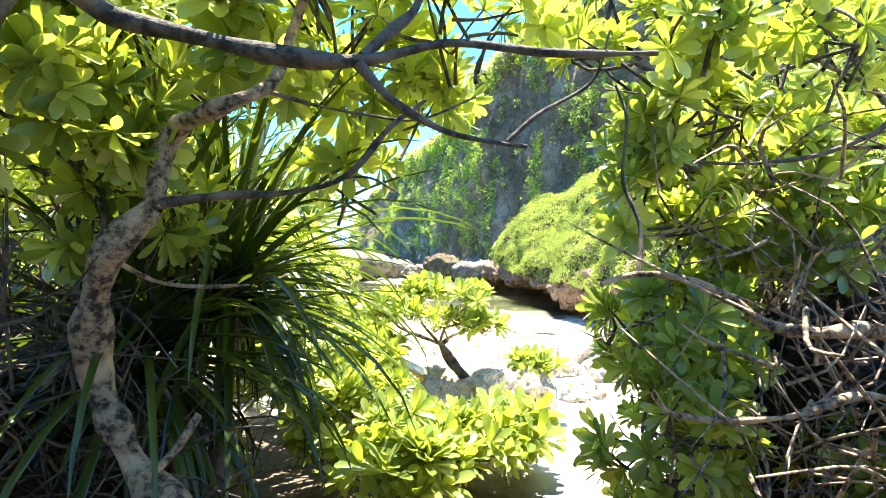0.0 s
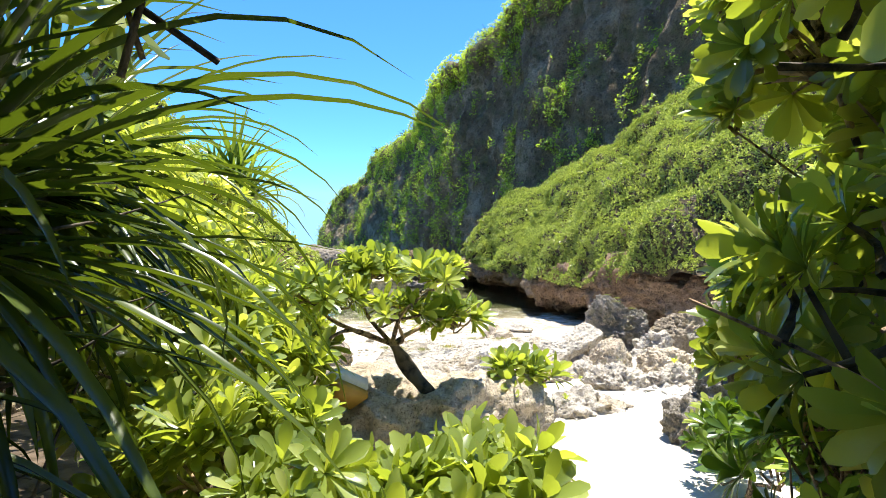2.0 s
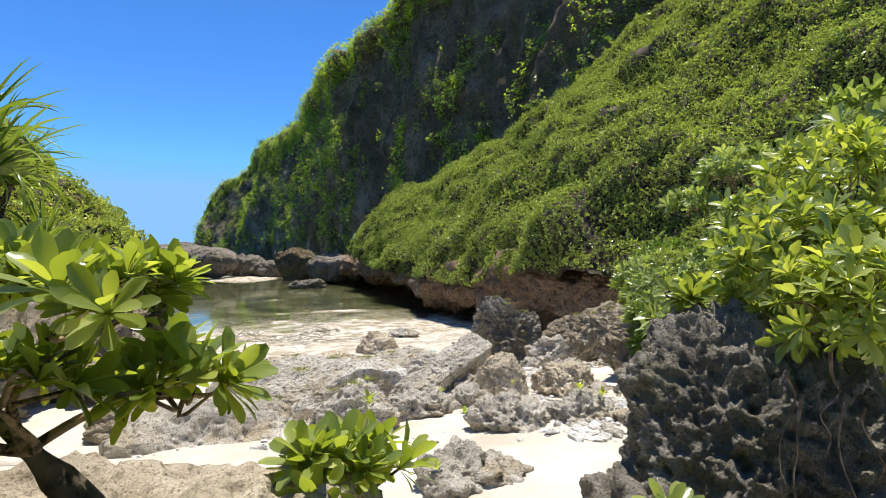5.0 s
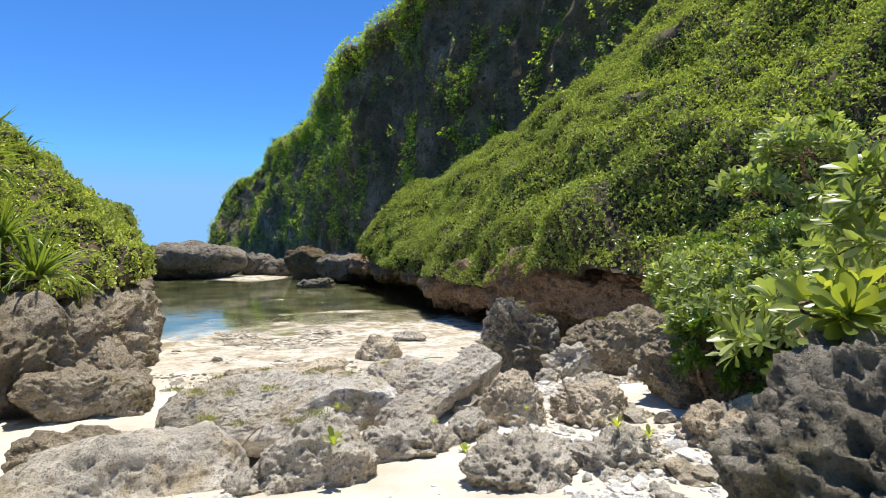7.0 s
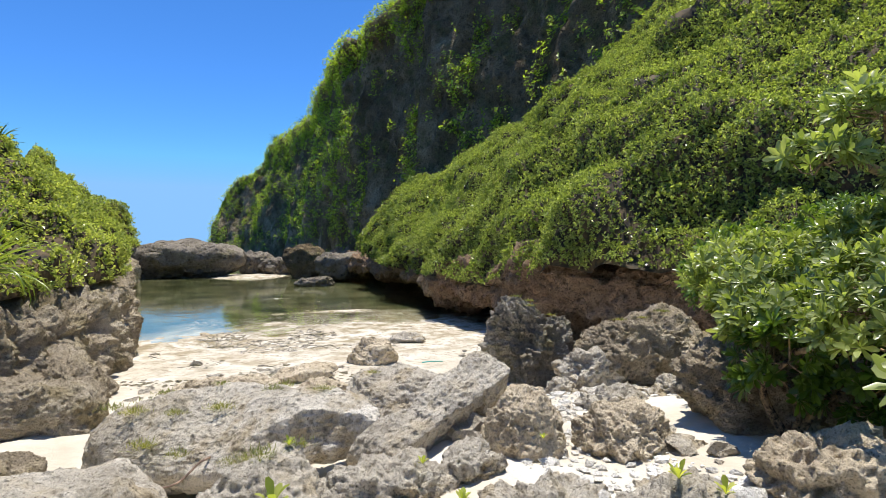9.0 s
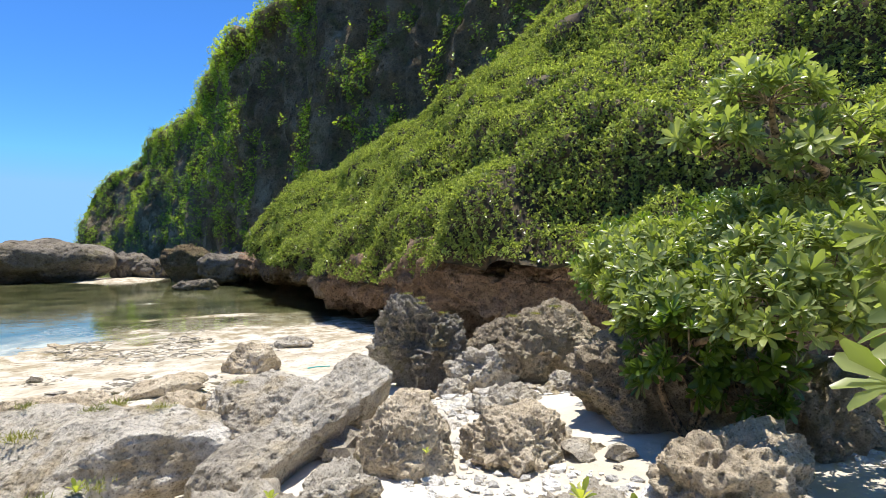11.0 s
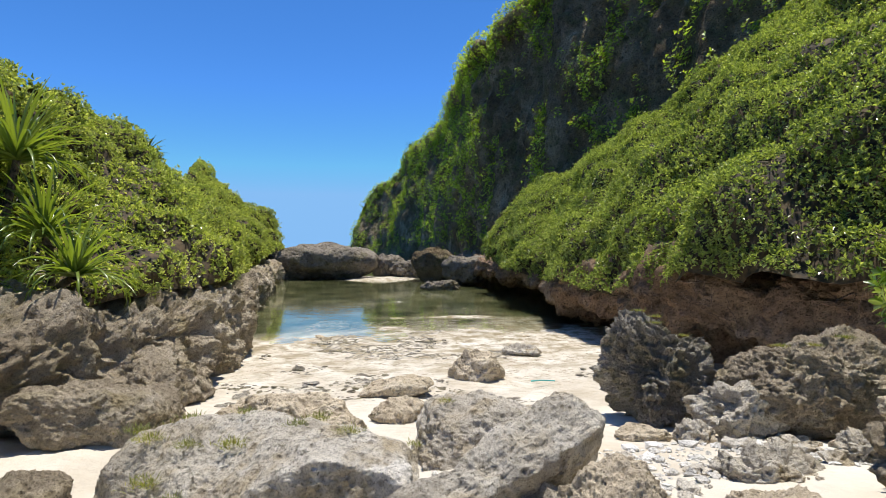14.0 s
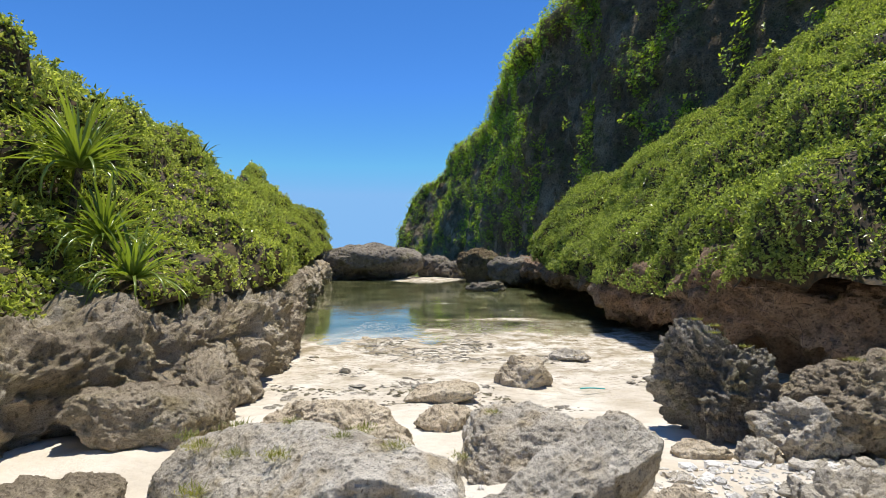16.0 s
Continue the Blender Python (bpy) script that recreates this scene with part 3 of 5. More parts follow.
def leaf_clusters(name, places, outward, size, material, seed, parent=None, count=5, wide=0.5):
    """Small starry clusters of leaves at the ends of twigs."""
    rng = np.random.RandomState(seed)
    n = len(places)
    out = np.repeat(unit(outward + np.array([0, 0, 0.35])), count, 0)
    c = np.repeat(places, count, 0)
    big = np.repeat(size * rng.uniform(0.65, 1.35, n), count) * rng.uniform(0.75, 1.2, n * count)
    d = unit(out * 0.55 + rng.normal(scale=0.62, size=(n * count, 3)))
    side = unit(np.cross(d, out + rng.normal(scale=0.3, size=d.shape)))
    nrm = np.cross(side, d)
    L, W = big[:, None], big[:, None] * wide
    base = c + d * L * 0.08
    mid = c + d * L * 0.62
    tip = c + d * L * 1.05 - nrm * L * 0.1
    v = np.stack([base, mid + side * W * 0.5 + nrm * W * 0.2, tip, mid - side * W * 0.5 + nrm * W * 0.2], 1).reshape(-1, 3)
    k = np.arange(n * count)[:, None] * 4
    f = np.concatenate([k + [0, 1, 2], k + [0, 2, 3]])
    return part(name, v, f, material, parent, smooth=False)


def tube(points, r0, r1, sides=7, rings=14, seed=0, knots=0.12):
    c = smooth_line(points, rings)
    t = unit(np.gradient(c, axis=0))
    ref = np.array([0.31, 0.22, 0.93])
    a = unit(np.cross(t, ref))
    b = np.cross(t, a)
    r = np.linspace(r0, r1, rings)[:, None] * (1 + knots * vnoise(c * 9, seed)[:, None])
    ang = np.linspace(0, 2 * math.pi, sides, endpoint=False)
    v = (c[:, None] + r[:, None] * (np.cos(ang)[None, :, None] * a[:, None] + np.sin(ang)[None, :, None] * b[:, None])).reshape(-1, 3)
    k = np.arange(rings - 1)[:, None] * sides
    s = np.arange(sides)[None]
    q = np.stack([k + s, k + (s + 1) % sides, k + sides + (s + 1) % sides, k + sides + s], 2).reshape(-1, 4)
    return v, q


def join(pieces):
    vs, fs, o = [], [], 0
    for v, f in pieces:
        vs.append(v)
        fs.append(f + o)
        o += len(v)
    return np.concatenate(vs), np.concatenate(fs)


def rosette(leaves, length, seed, sections=5, spread=(18, 88), width=0.38):
    """A whorl of spoon-shaped leaves about the z axis."""
    rng = np.random.RandomState(seed)
    ts = np.linspace(0, 1, sections) ** 0.8
    prof = np.interp(ts, [0, 0.3, 0.7, 0.86, 1], [0.16, 0.4, 1.0, 0.92, 0.34])
    pieces = []
    for i in range(leaves):
        f = i / max(1, leaves - 1)
        az = i * 2.39996 + rng.uniform(-0.25, 0.25)
        tilt = radians(spread[0] + (spread[1] - spread[0]) * f ** 0.8 + rng.uniform(-9, 9))
        L = length * (0.62 + 0.38 * math.sin(math.pi * min(1, 0.3 + f * 0.75))) * rng.uniform(0.85, 1.12)
        bend = radians(rng.uniform(10, 42))
        out, up = np.array([math.cos(az), math.sin(az), 0]), np.array([0, 0, 1.0])
        side = np.array([-math.sin(az), math.cos(az), 0])
        p, rows = np.zeros(3), []
        for k in range(sections):
            a = tilt + bend * (ts[k] - 0.2)
            d = out * math.sin(a) + up * math.cos(a)
            nrm = up * math.sin(a) - out * math.cos(a)
            if k:
                p = p + d * L * (ts[k] - ts[k - 1])
            w = L * width * 0.5 * prof[k]
            lift = nrm * w * 0.28
            rows += [p + side * w + lift, p, p - side * w + lift]
        q = []
        for k in range(sections - 1):
            o = k * 3
            q += [[o, o + 1, o + 4, o + 3], [o + 1, o + 2, o + 5, o + 4]]
        pieces.append((np.array(rows), np.array(q)))
    return join(pieces)


ROSETTES = [rosette(20, 0.19, s, 6, (14, 92), 0.32) for s in (1, 2, 3, 4)]
ROSETTES_FAR = [rosette(14, 0.19, s, 4, (14, 90), 0.34) for s in (5, 6, 7)]


def frames_of(dirs, rng):
    z = unit(dirs)
    x = unit(np.cross(z, rng.normal(size=z.shape)))
    return np.stack([x, np.cross(z, x), z], 2)


def stamp(kinds, places, dirs, scales, seed):
    rng = np.random.RandomState(seed)
    R = frames_of(dirs, rng)
    which = rng.randint(len(kinds), size=len(places))
    pieces = []
    for w, (v, f) in enumerate(kinds):
        m = np.where(which == w)[0]
        if not len(m):
            continue
        vv = np.einsum("nij,kj->nki", R[m], v) * scales[m][:, None, None] + places[m][:, None]
        ff = f[None] + (np.arange(len(m)) * len(v))[:, None, None]
        pieces.append((vv.reshape(-1, 3), ff.reshape(-1, f.shape[1])))
    return join(pieces)


def blob_points(blobs, n, seed, low=-0.35):
    """Places on the outer skin of a cluster of lumps, with the ways out."""
    rng = np.random.RandomState(seed)
    vol = np.array([b[3] * b[4] + b[4] * b[5] + b[3] * b[5] for b in blobs])
    pick = rng.choice(len(blobs), n * 3, p=vol / vol.sum())
    B = np.array(blobs)[pick]
    d = unit(rng.normal(size=(n * 3, 3)))
    keep = d[:, 2] > low
    p = B[:, :3] + B[:, 3:] * d * rng.uniform(0.72, 1.04, (n * 3, 1))
    for b in blobs:
        keep &= (((p - np.array(b[:3])) / (np.array(b[3:]) * 0.66)) ** 2).sum(1) > 1
    p, o, i = p[keep][:n], unit(d / B[:, 3:])[keep][:n], pick[keep][:n]
    return p, unit(o + np.array([0, 0, 0.45])), i


# deep green naupaka copy with shade put into its colour, for the darker shrubs
DEEP_SHADE_LEAF = leaf_material("deep_shade_leaf", [(0.05, 0.095, 0.015), (0.09, 0.155, 0.025), (0.14, 0.22, 0.04)], 0.28, 0.35)
WHORLS = {}


def leaf_whorls(parent, kinds, places, dirs, scales, seed, material, label, each=150, hosts=None):
    """The first of the whorls as parts that share their meshes, the rest joined."""
    rng = np.random.RandomState(seed)
    key = (kinds is ROSETTES, material.name)
    if key not in WHORLS:
        WHORLS[key] = [mesh_of("leaf_whorl", v, f, material) for v, f in kinds]
    k = min(each, len(places))
    R = frames_of(dirs[:k], rng)
    for i in range(k):
        ob = new("leaf_whorl", WHORLS[key][rng.randint(len(kinds))])
        ob.parent = hosts[i] if hosts else parent
        m = Matrix(R[i].tolist()).to_4x4()
        ob.matrix_basis = Matrix.Translation(places[i]) @ m @ Matrix.Scale(float(scales[i]), 4)
    if len(places) > k:
        v, f = stamp(kinds, places[k:], dirs[k:], scales[k:], seed)
        tagged(part("leaves", v, f, material, parent, label), kind="stuff")


def naupaka(label, base, blobs, n, seed, material=None, scale=1.0, far=False, twigs=60, group="naupaka shrubs", low=-0.35, stem=0.035, trunk=None, limbs=True, name="naupaka_shrub"):
    """A beach shrub: crooked limbs from its base to its lumps of whorled leaves."""
    rng = np.random.RandomState(seed)
    base = np.array(base, float)
    sh = thing(name, base, label, "shrub", group)
    p, o, i = blob_points(blobs, n, seed, low)
    limbs_of = []
    if limbs:
        for k, b in enumerate(blobs):
            c = np.array(b[:3]) - base
            start = np.zeros(3) if trunk is None else np.array(trunk) - base
            mid = (start + c) * 0.5 + rng.normal(scale=0.12, size=3) * np.linalg.norm(c - start)
            v, f = tube([start, mid, c - np.array([0, 0, b[5] * 0.3])], stem, stem * 0.45, 7, 12, seed + k)
            limbs_of.append(part("branch", v, f, PALE_BARK, sh))
    leaf_whorls(sh, ROSETTES_FAR if far else ROSETTES, p - base, o + rng.normal(scale=0.25, size=o.shape), scale * rng.uniform(0.6, 1.2, len(p)), seed, material or NAUPAKA_LEAF, "whorls of waxy bright green leaves", hosts=[limbs_of[j] for j in i] if limbs else None)
    if twigs and len(p):
        bits = []
        for k in rng.choice(len(p), min(twigs, len(p)), replace=False):
            b = np.array(blobs[i[k]])
            c = b[:3] - np.array([0, 0, b[5] * 0.35])
            c = c + (p[k] - c) * rng.uniform(0.0, 0.4)
            mid = (p[k] + c) * 0.5 + rng.normal(scale=0.06, size=3)
            bits.append(tube([c - base, mid - base, p[k] - base], 0.011 * scale, 0.006 * scale, 4, 6, k))
        v, f = join(bits)
        tagged(part("brushwood", v, f, PALE_BARK, sh), kind="stuff")
    return sh


def blade(length, width, sections, tilt, az, droop, rng):
    """A long keeled strap leaf that arches over."""
    out, up = np.array([math.cos(az), math.sin(az), 0]), np.array([0, 0, 1.0])
    side = np.array([-math.sin(az), math.cos(az), 0])
    p, rows = out * 0.03, []
    for k in range(sections):
        t = k / (sections - 1)
        a = tilt + droop * t ** 1.6
        d = out * math.sin(a) + up * math.cos(a)
        nrm = up * math.sin(a) - out * math.cos(a)
        if k:
            p = p + d * length / (sections - 1)
        w = width * 0.5 * (1 - t) ** 0.55 * min(1, 0.55 + t * 3)
        rows += [p + side * w + nrm * w * 0.7, p, p - side * w + nrm * w * 0.7]
    q = []
    for k in range(sections - 1):
        o = k * 3
        q += [[o, o + 1, o + 4, o + 3], [o + 1, o + 2, o + 5, o + 4]]
    return np.array(rows), np.array(q)


def pandanus(label, at, heads, seed, length=1.1, width=0.05, leaves=46, sections=10, each=False, material=None):
    rng = np.random.RandomState(seed)
    at = np.array(at, float)
    pl = thing("pandanus", at, label, "screw pine", "pandanus plants")
    for h in heads:
        h = np.array(h, float)
        bits = []
        foot = h - at
        v, q = tube([np.array([foot[0] * 0.3, foot[1] * 0.3, 0.0]), foot * 0.6 + np.array([0.03, 0, 0]), foot], 0.06, 0.05, 8, 10, seed, 0.2)
        trunk = part("trunk", v, q, BARK, pl)
        for i in range(leaves):
            f = i / leaves
            v, q = blade(length * rng.uniform(0.7, 1.15), width * rng.uniform(0.8, 1.2), sections, radians(8 + 72 * f + rng.uniform(-8, 8)), i * 2.39996 + rng.uniform(-0.3, 0.3), radians(rng.uniform(25, 110) * (0.35 + f)), rng)
            bits.append((v + h - at, q))
        if each:
            for v, q in bits:
                part("leaf", v, q, material or SHADED_PANDANUS, trunk)
        else:
            v, q = join(bits)
            part("leaf_crown", v, q, material or SHADED_PANDANUS, pl, "long arching strap leaves")
    return pl


def tangle(name, label, lo, hi, n, seed, material, length=0.6, radius=0.008, category="twigs"):
    """Loose thin twigs, crossing each other inside a box."""
    rng = np.random.RandomState(seed)
    bits = []
    for k in range(n):
        a = rng.uniform(lo, hi)
        d = unit(rng.normal(size=(1, 3)) * np.array([1, 1, 0.9]) + np.array([[0, 0, 0.3]]))[0] * length * rng.uniform(0.5, 1.4)
        b = a + d * 0.5 + rng.normal(scale=0.09, size=3) * length
        bits.append(tube([a, b, a + d], radius * rng.uniform(0.6, 1.6), radius * 0.4, 4, 6, k))
    v, f = join(bits)
    return tagged(part(name, v, f, material), label, category, kind="stuff")


# ---- bushes on the slopes ----
def slope_sheet(low, high, cols, rows, bulge, seed, lump=0.45):
    a, b = smooth_line(low, cols), smooth_line(high, cols)
    v = np.linspace(0, 1, rows)
    g = a[:, None] * (1 - v)[None, :, None] + b[:, None] * v[None, :, None]
    g[:, :, 2] += bulge * np.sin(math.pi * np.minimum(1, v * 1.15)) ** 0.8
    p = g.reshape(-1, 3)
    n = normals_of(g)
    if n[:, :, 2].mean() < 0:
        n = -n
    d = lump * (0.8 * fbm(p * 0.4, 4, seed, 0.6) + 0.55 * (0.5 - cells(p * np.array([0.75, 0.75, 0.5]) + 0.5 * fbm(p * 0.8, 2, seed)[:, None], seed + 3)))
    return g + n * d.reshape(*g.shape[:2], 1), n


def slope_bush(name, label, low, high, bulge, n, size, seed, material, lump=0.45, cut=0.0):
    g, nn = slope_sheet(low, high, 150, 60, bulge, seed, lump)
    th = thing(name, tuple(g[75, 2]), label, "bushes", kind="stuff")
    p, o = sample_sheet(g, n, seed)
    o = np.where(o[:, 2:3] < 0, -o, o)
    rng = np.random.RandomState(seed)
    p = p + o * (size * (rng.uniform(-2.4, 1.6, n) + 2.4 * rng.rand(n) ** 7)[:, None])
    keep = fbm(p * 0.8, 4, seed + 21, 0.6) + 0.25 * rng.normal(size=n) > cut - 0.6
    keep &= rng.rand(n) < np.clip(26 / np.maximum(p[:, 1], 1), 0.4, 1)
    loc = np.array(th.location)
    leaf_clusters("leaves", p[keep] - loc, o[keep], size * np.clip(p[keep][:, 1] / 26, 1, 1.55), material, seed, th)
    # a dark sheet behind the leaves stands in for the shaded twigs within
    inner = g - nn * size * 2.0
    part("thicket", (inner.reshape(-1, 3) - loc), grid_faces(150, 60), UNDER, th, "dark brown sheet in place of shaded twigs behind the leaves")
    return g


# near-black brown: the bushes' inner shade is put into this colour
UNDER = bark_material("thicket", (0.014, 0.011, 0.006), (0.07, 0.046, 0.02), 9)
R_LOW = [(13.2, 4, 3.5), (10.8, 9.5, 3.0), (8.3, 13.2, 2.5), (6.65, 16.5, 2.05), (5.75, 20.5, 1.55), (5.6, 25, 1.42), (5.65, 30, 1.38), (5.75, 36, 1.5), (5.85, 41, 1.85)]
R_HIGH = [(29, -2, 21), (23, 11, 18.3), (17.8, 21.5, 14.6), (14.7, 28, 11.5), (13.1, 31, 9.6), (11.2, 33.5, 8.2), (10.3, 36.5, 7.2), (7.8, 40.5, 6.4), (6.0, 42.5, 3.4)]
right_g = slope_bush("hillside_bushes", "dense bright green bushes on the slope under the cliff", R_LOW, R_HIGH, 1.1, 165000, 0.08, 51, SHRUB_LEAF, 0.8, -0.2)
L_LOW = [(-6.2, 2, 3.0), (-5.2, 7, 2.4), (-4.45, 11.5, 2.0), (-3.95, 15.5, 1.75), (-3.85, 19.5, 1.65), (-4.9, 25, 1.6), (-6.6, 32, 1.6), (-8.5, 40, 1.9), (-10.3, 50, 2.2), (-11.5, 58, 2.4)]
L_HIGH = [(-10.5, 0, 5.4), (-9.2, 7, 5.3), (-8.0, 13, 6.1), (-7.7, 18, 7.0), (-8.6, 22, 7.1), (-9.6, 26, 6.5), (-10.7, 30, 5.5), (-12.2, 38, 5.4), (-17.0, 53, 9.2), (-13.6, 59, 4.6)]
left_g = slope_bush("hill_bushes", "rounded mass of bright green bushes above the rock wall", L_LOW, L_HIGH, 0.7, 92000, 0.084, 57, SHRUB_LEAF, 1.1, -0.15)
L_BACK = [(x - 5, y + 1, z - 3) for x, y, z in L_HIGH]
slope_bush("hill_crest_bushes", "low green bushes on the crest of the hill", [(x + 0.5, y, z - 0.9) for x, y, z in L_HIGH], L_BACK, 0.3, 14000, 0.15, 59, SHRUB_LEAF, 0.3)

# plants hanging on the cliff
p, o = sample_sheet(cliff_g, 620000, 71)
o = np.where((o[:, :1] > 0), -o, o)
q = p * np.array([1, 1, 0.42])
patch = 0.45 * fbm(q * 0.14, 2, 73, 0.6) + 0.9 * fbm(q * 0.5, 4, 76, 0.75)
edge = np.clip((p[:, 2] / np.interp(p[:, 1], [0, 60, 95, 112, 120, 128, 135], [27, 22, 20.5, 21, 17.5, 13, 4]) - 0.78) / 0.2, 0, 1)
hide = patch + 1.3 * edge - 0.5 * np.clip((4.0 - p[:, 2]) / 3, 0, 1)
keep = (hide > 0.08) & (p[:, 2] > 1.5) & (p[:, 1] > 12)
rng = np.random.RandomState(5)
p, o, hide = p[keep], o[keep], hide[keep]
clump = np.clip(fbm(p * 0.9, 3, 79, 0.6), -0.4, 1)
p = p + o * (rng.uniform(-0.15, 0.2, len(p)) + 0.55 * np.clip(hide, 0, 1) + 1.1 * clump * (1 - 0.75 * edge[keep]))[:, None]
cliff_plants = small_leaves("cliff_plants", p, o, 0.2, CLIFF_LEAF, 77, wide=0.65, upright=0.9)
tagged(cliff_plants, "creeping green plants clinging to the dark cliff", "creepers", kind="stuff")

# ---- far rocks across the pool ----
rock("long low grey-brown rock shelf closing the pool", (-9.2, 56.5, 0.9), (6.6, 2.6, 1.75), (0, 0, -6), 41, SHELF_ROCK, 3.4, 6, 0.14, 0.12, 0.9, 6, 0.85, "rock shelf", "rocks across the pool", "rock_shelf")

rock("rounded grey rock beside the rock shelf", (-1.9, 58.5, 0.9), (1.5, 1.2, 1.35), (0, 0, 0), 43, SHELF_ROCK, 2.6, 5, 0.2, 0.1, 1.2, 6, 0.8, "boulder", "rocks across the pool")
rock("broken grey rocks on the far sand", (-0.1, 57.5, 0.45), (1.6, 1.1, 0.85), (0, 0, 20), 44, SHELF_ROCK, 2.6, 5, 0.3, 0.12, 1.2, 6, 0.8, "boulder", "rocks across the pool")
rock("grey foot of the cliff standing in the pool", (2.1, 52.5, 1.0), (1.6, 1.3, 1.6), (0, 0, 0), 45, CLIFF_ROCK, 2.8, 5, 0.2, 0.1, 1.2, 6, 0.8, "boulder", "rocks across the pool")
rock("rounded grey rock bulging from the cliff foot", (4.6, 47.5, 0.9), (1.9, 1.4, 1.15), (0, 0, -15), 46, SHELF_ROCK, 2.8, 5, 0.2, 0.1, 1.2, 6, 0.8, "boulder", "rocks across the pool")
rock("low ragged rock standing in the pool", (2.4, 43.2, -0.02), (1.35, 0.6, 0.38), (0, 0, -5), 47, SHELF_ROCK, 2.6, 5, 0.34, 0.1, 2.0, 6, 0.8, "rock", "rocks across the pool")

# ---- rocks beside the path ----
rock("big dark pitted coral rock beside the path", (1.72, 5.55, 1.6), (0.82, 0.62, 0.8), (0, 0, 25), 61, ROCK_DARK, 2.8, 7, 0.2, 0.05, 14, 8, 0.8, "rock", "rocks beside the path")
rock("dark brown rock under the naupaka leaves", (4.1, 9.3, 1.2), (0.62, 0.75, 0.58), (0, 0, 10), 62, WALL_ROCK, 2.8, 7, 0.2, 0.07, 5, 8, 0.8, "rock", "rocks beside the path")
rock("pale boulder below the naupaka leaves", (3.1, 8.0, 1.16), (0.42, 0.35, 0.34), (0, 0, 0), 63, ROCK_TAN, 2.7, 6, 0.2, 0.05, 8, 6, 0.8)
rock("brown rock in the shade below the leaves", (4.35, 8.3, 1.2), (0.5, 0.5, 0.48), (0, 0, 25), 205, WALL_ROCK, 2.8, 6, 0.22, 0.06, 6, 8, 0.8, "rock", "rocks beside the path")
rock("brown rock with a small shrub growing on it", (-1.3, 5.45, 1.5), (0.92, 0.55, 0.44), (0, 4, -10), 64, ROCK_TAN, 2.8, 6, 0.22, 0.05, 6, 8, 0.8, "rock", "rocks beside the path")
rock("dark pitted foot of the coral rock", (1.05, 5.55, 1.42), (0.42, 0.4, 0.34), (0, 0, 15), 68, ROCK_DARK, 2.7, 6, 0.22, 0.05, 9, 8, 0.8, "rock", "rocks beside the path")
rock("smooth brown rock shelf at the foot of the wall", (-2.8, 13.4, 0.52), (0.8, 0.95, 0.5), (0, 16, 12), 65, WALL_ROCK, 3.4, 7, 0.18, 0.03, 7, 9, 0.72, "rock", "rocks beside the path")
rock("pale grey boulder half buried in the sand", (-1.25, 8.9, 0.95), (0.78, 0.62, 0.38), (0, -4, -10), 66, ROCK_GREY, 2.7, 6, 0.18, 0.025, 8, 8, 0.8)
rock("grey boulder at the foot of the rock wall", (-2.3, 11.0, 0.56), (0.52, 0.4, 0.24), (0, 0, 18), 67, WALL_ROCK, 2.7, 6, 0.22, 0.04, 7, 8, 0.8)

# ---- shrubs beside the path ----
little = naupaka("small crooked naupaka shrub on a brown rock", (-1.08, 5.25, 1.72), [(-1.86, 5.05, 2.5, 0.24, 0.22, 0.1), (-1.55, 5.3, 2.63, 0.26, 0.2, 0.1), (-1.13, 5.0, 2.6, 0.2, 0.2, 0.1), (-1.38, 4.95, 2.4, 0.14, 0.14, 0.08), (-1.9, 4.95, 2.2, 0.16, 0.15, 0.08), (-1.02, 5.2, 2.34, 0.15, 0.15, 0.08)], 84, 81, stem=0.016, trunk=(-1.4, 5.17, 2.2), low=-0.1, scale=0.78)
v, f = tube([(0.1, 0, -0.2), (0.04, 0.02, 0.02), (-0.06, -0.04, 0.14), (-0.2, -0.02, 0.3), (-0.32, -0.08, 0.5)], 0.075, 0.034, 10, 22, 7, 0.7)
part("trunk", v, f, BARK, little, "dark twisted trunk")
naupaka("big glossy naupaka leaves leaning over the path", (-0.1, 3.2, 1.45), [(-0.57, 3.1, 2.5, 0.04, 0.05, 0.05), (-0.56, 3.08, 3.14, 0.04, 0.05, 0.12)], 7, 104, stem=0.006, twigs=6, scale=0.62, trunk=(-0.25, 2.9, 2.8))
naupaka("leafy naupaka bush at the edge of the sandy path", (0.5, 4.5, 1.42), [(0.56, 4.55, 1.64, 0.28, 0.32, 0.24), (0.42, 4.15, 1.72, 0.18, 0.24, 0.28)], 60, 105, material=DEEP_SHADE_LEAF, twigs=30, scale=0.68, low=-0.2, stem=0.014)
naupaka("low naupaka seedling among the rocks", (-0.55, 5.55, 1.55), [(-0.5, 5.5, 1.85, 0.24, 0.2, 0.14)], 12, 82, stem=0.015, low=0)
naupaka("broad bright green naupaka bush by the path", (-2.3, 4.3, 1.45), [(-2.35, 4.5, 2.15, 0.55, 0.5, 0.38), (-2.0, 3.75, 1.95, 0.42, 0.4, 0.3), (-3.0, 5.3, 2.5, 0.7, 0.7, 0.5), (-2.4, 5.7, 2.2, 0.5, 0.5, 0.35)], 420, 83, scale=0.85)
naupaka("tall naupaka bush against the hill", (-3.9, 6.5, 2.2), [(-3.7, 6.3, 3.1, 0.8, 0.8, 0.6), (-4.4, 7.6, 3.7, 1.0, 1.0, 0.7), (-3.3, 7.4, 2.7, 0.7, 0.7, 0.5), (-3.9, 9.0, 3.2, 0.8, 1.0, 0.6), (-4.9, 5.4, 3.7, 0.9, 0.9, 0.8)], 460, 84, far=True, twigs=40)
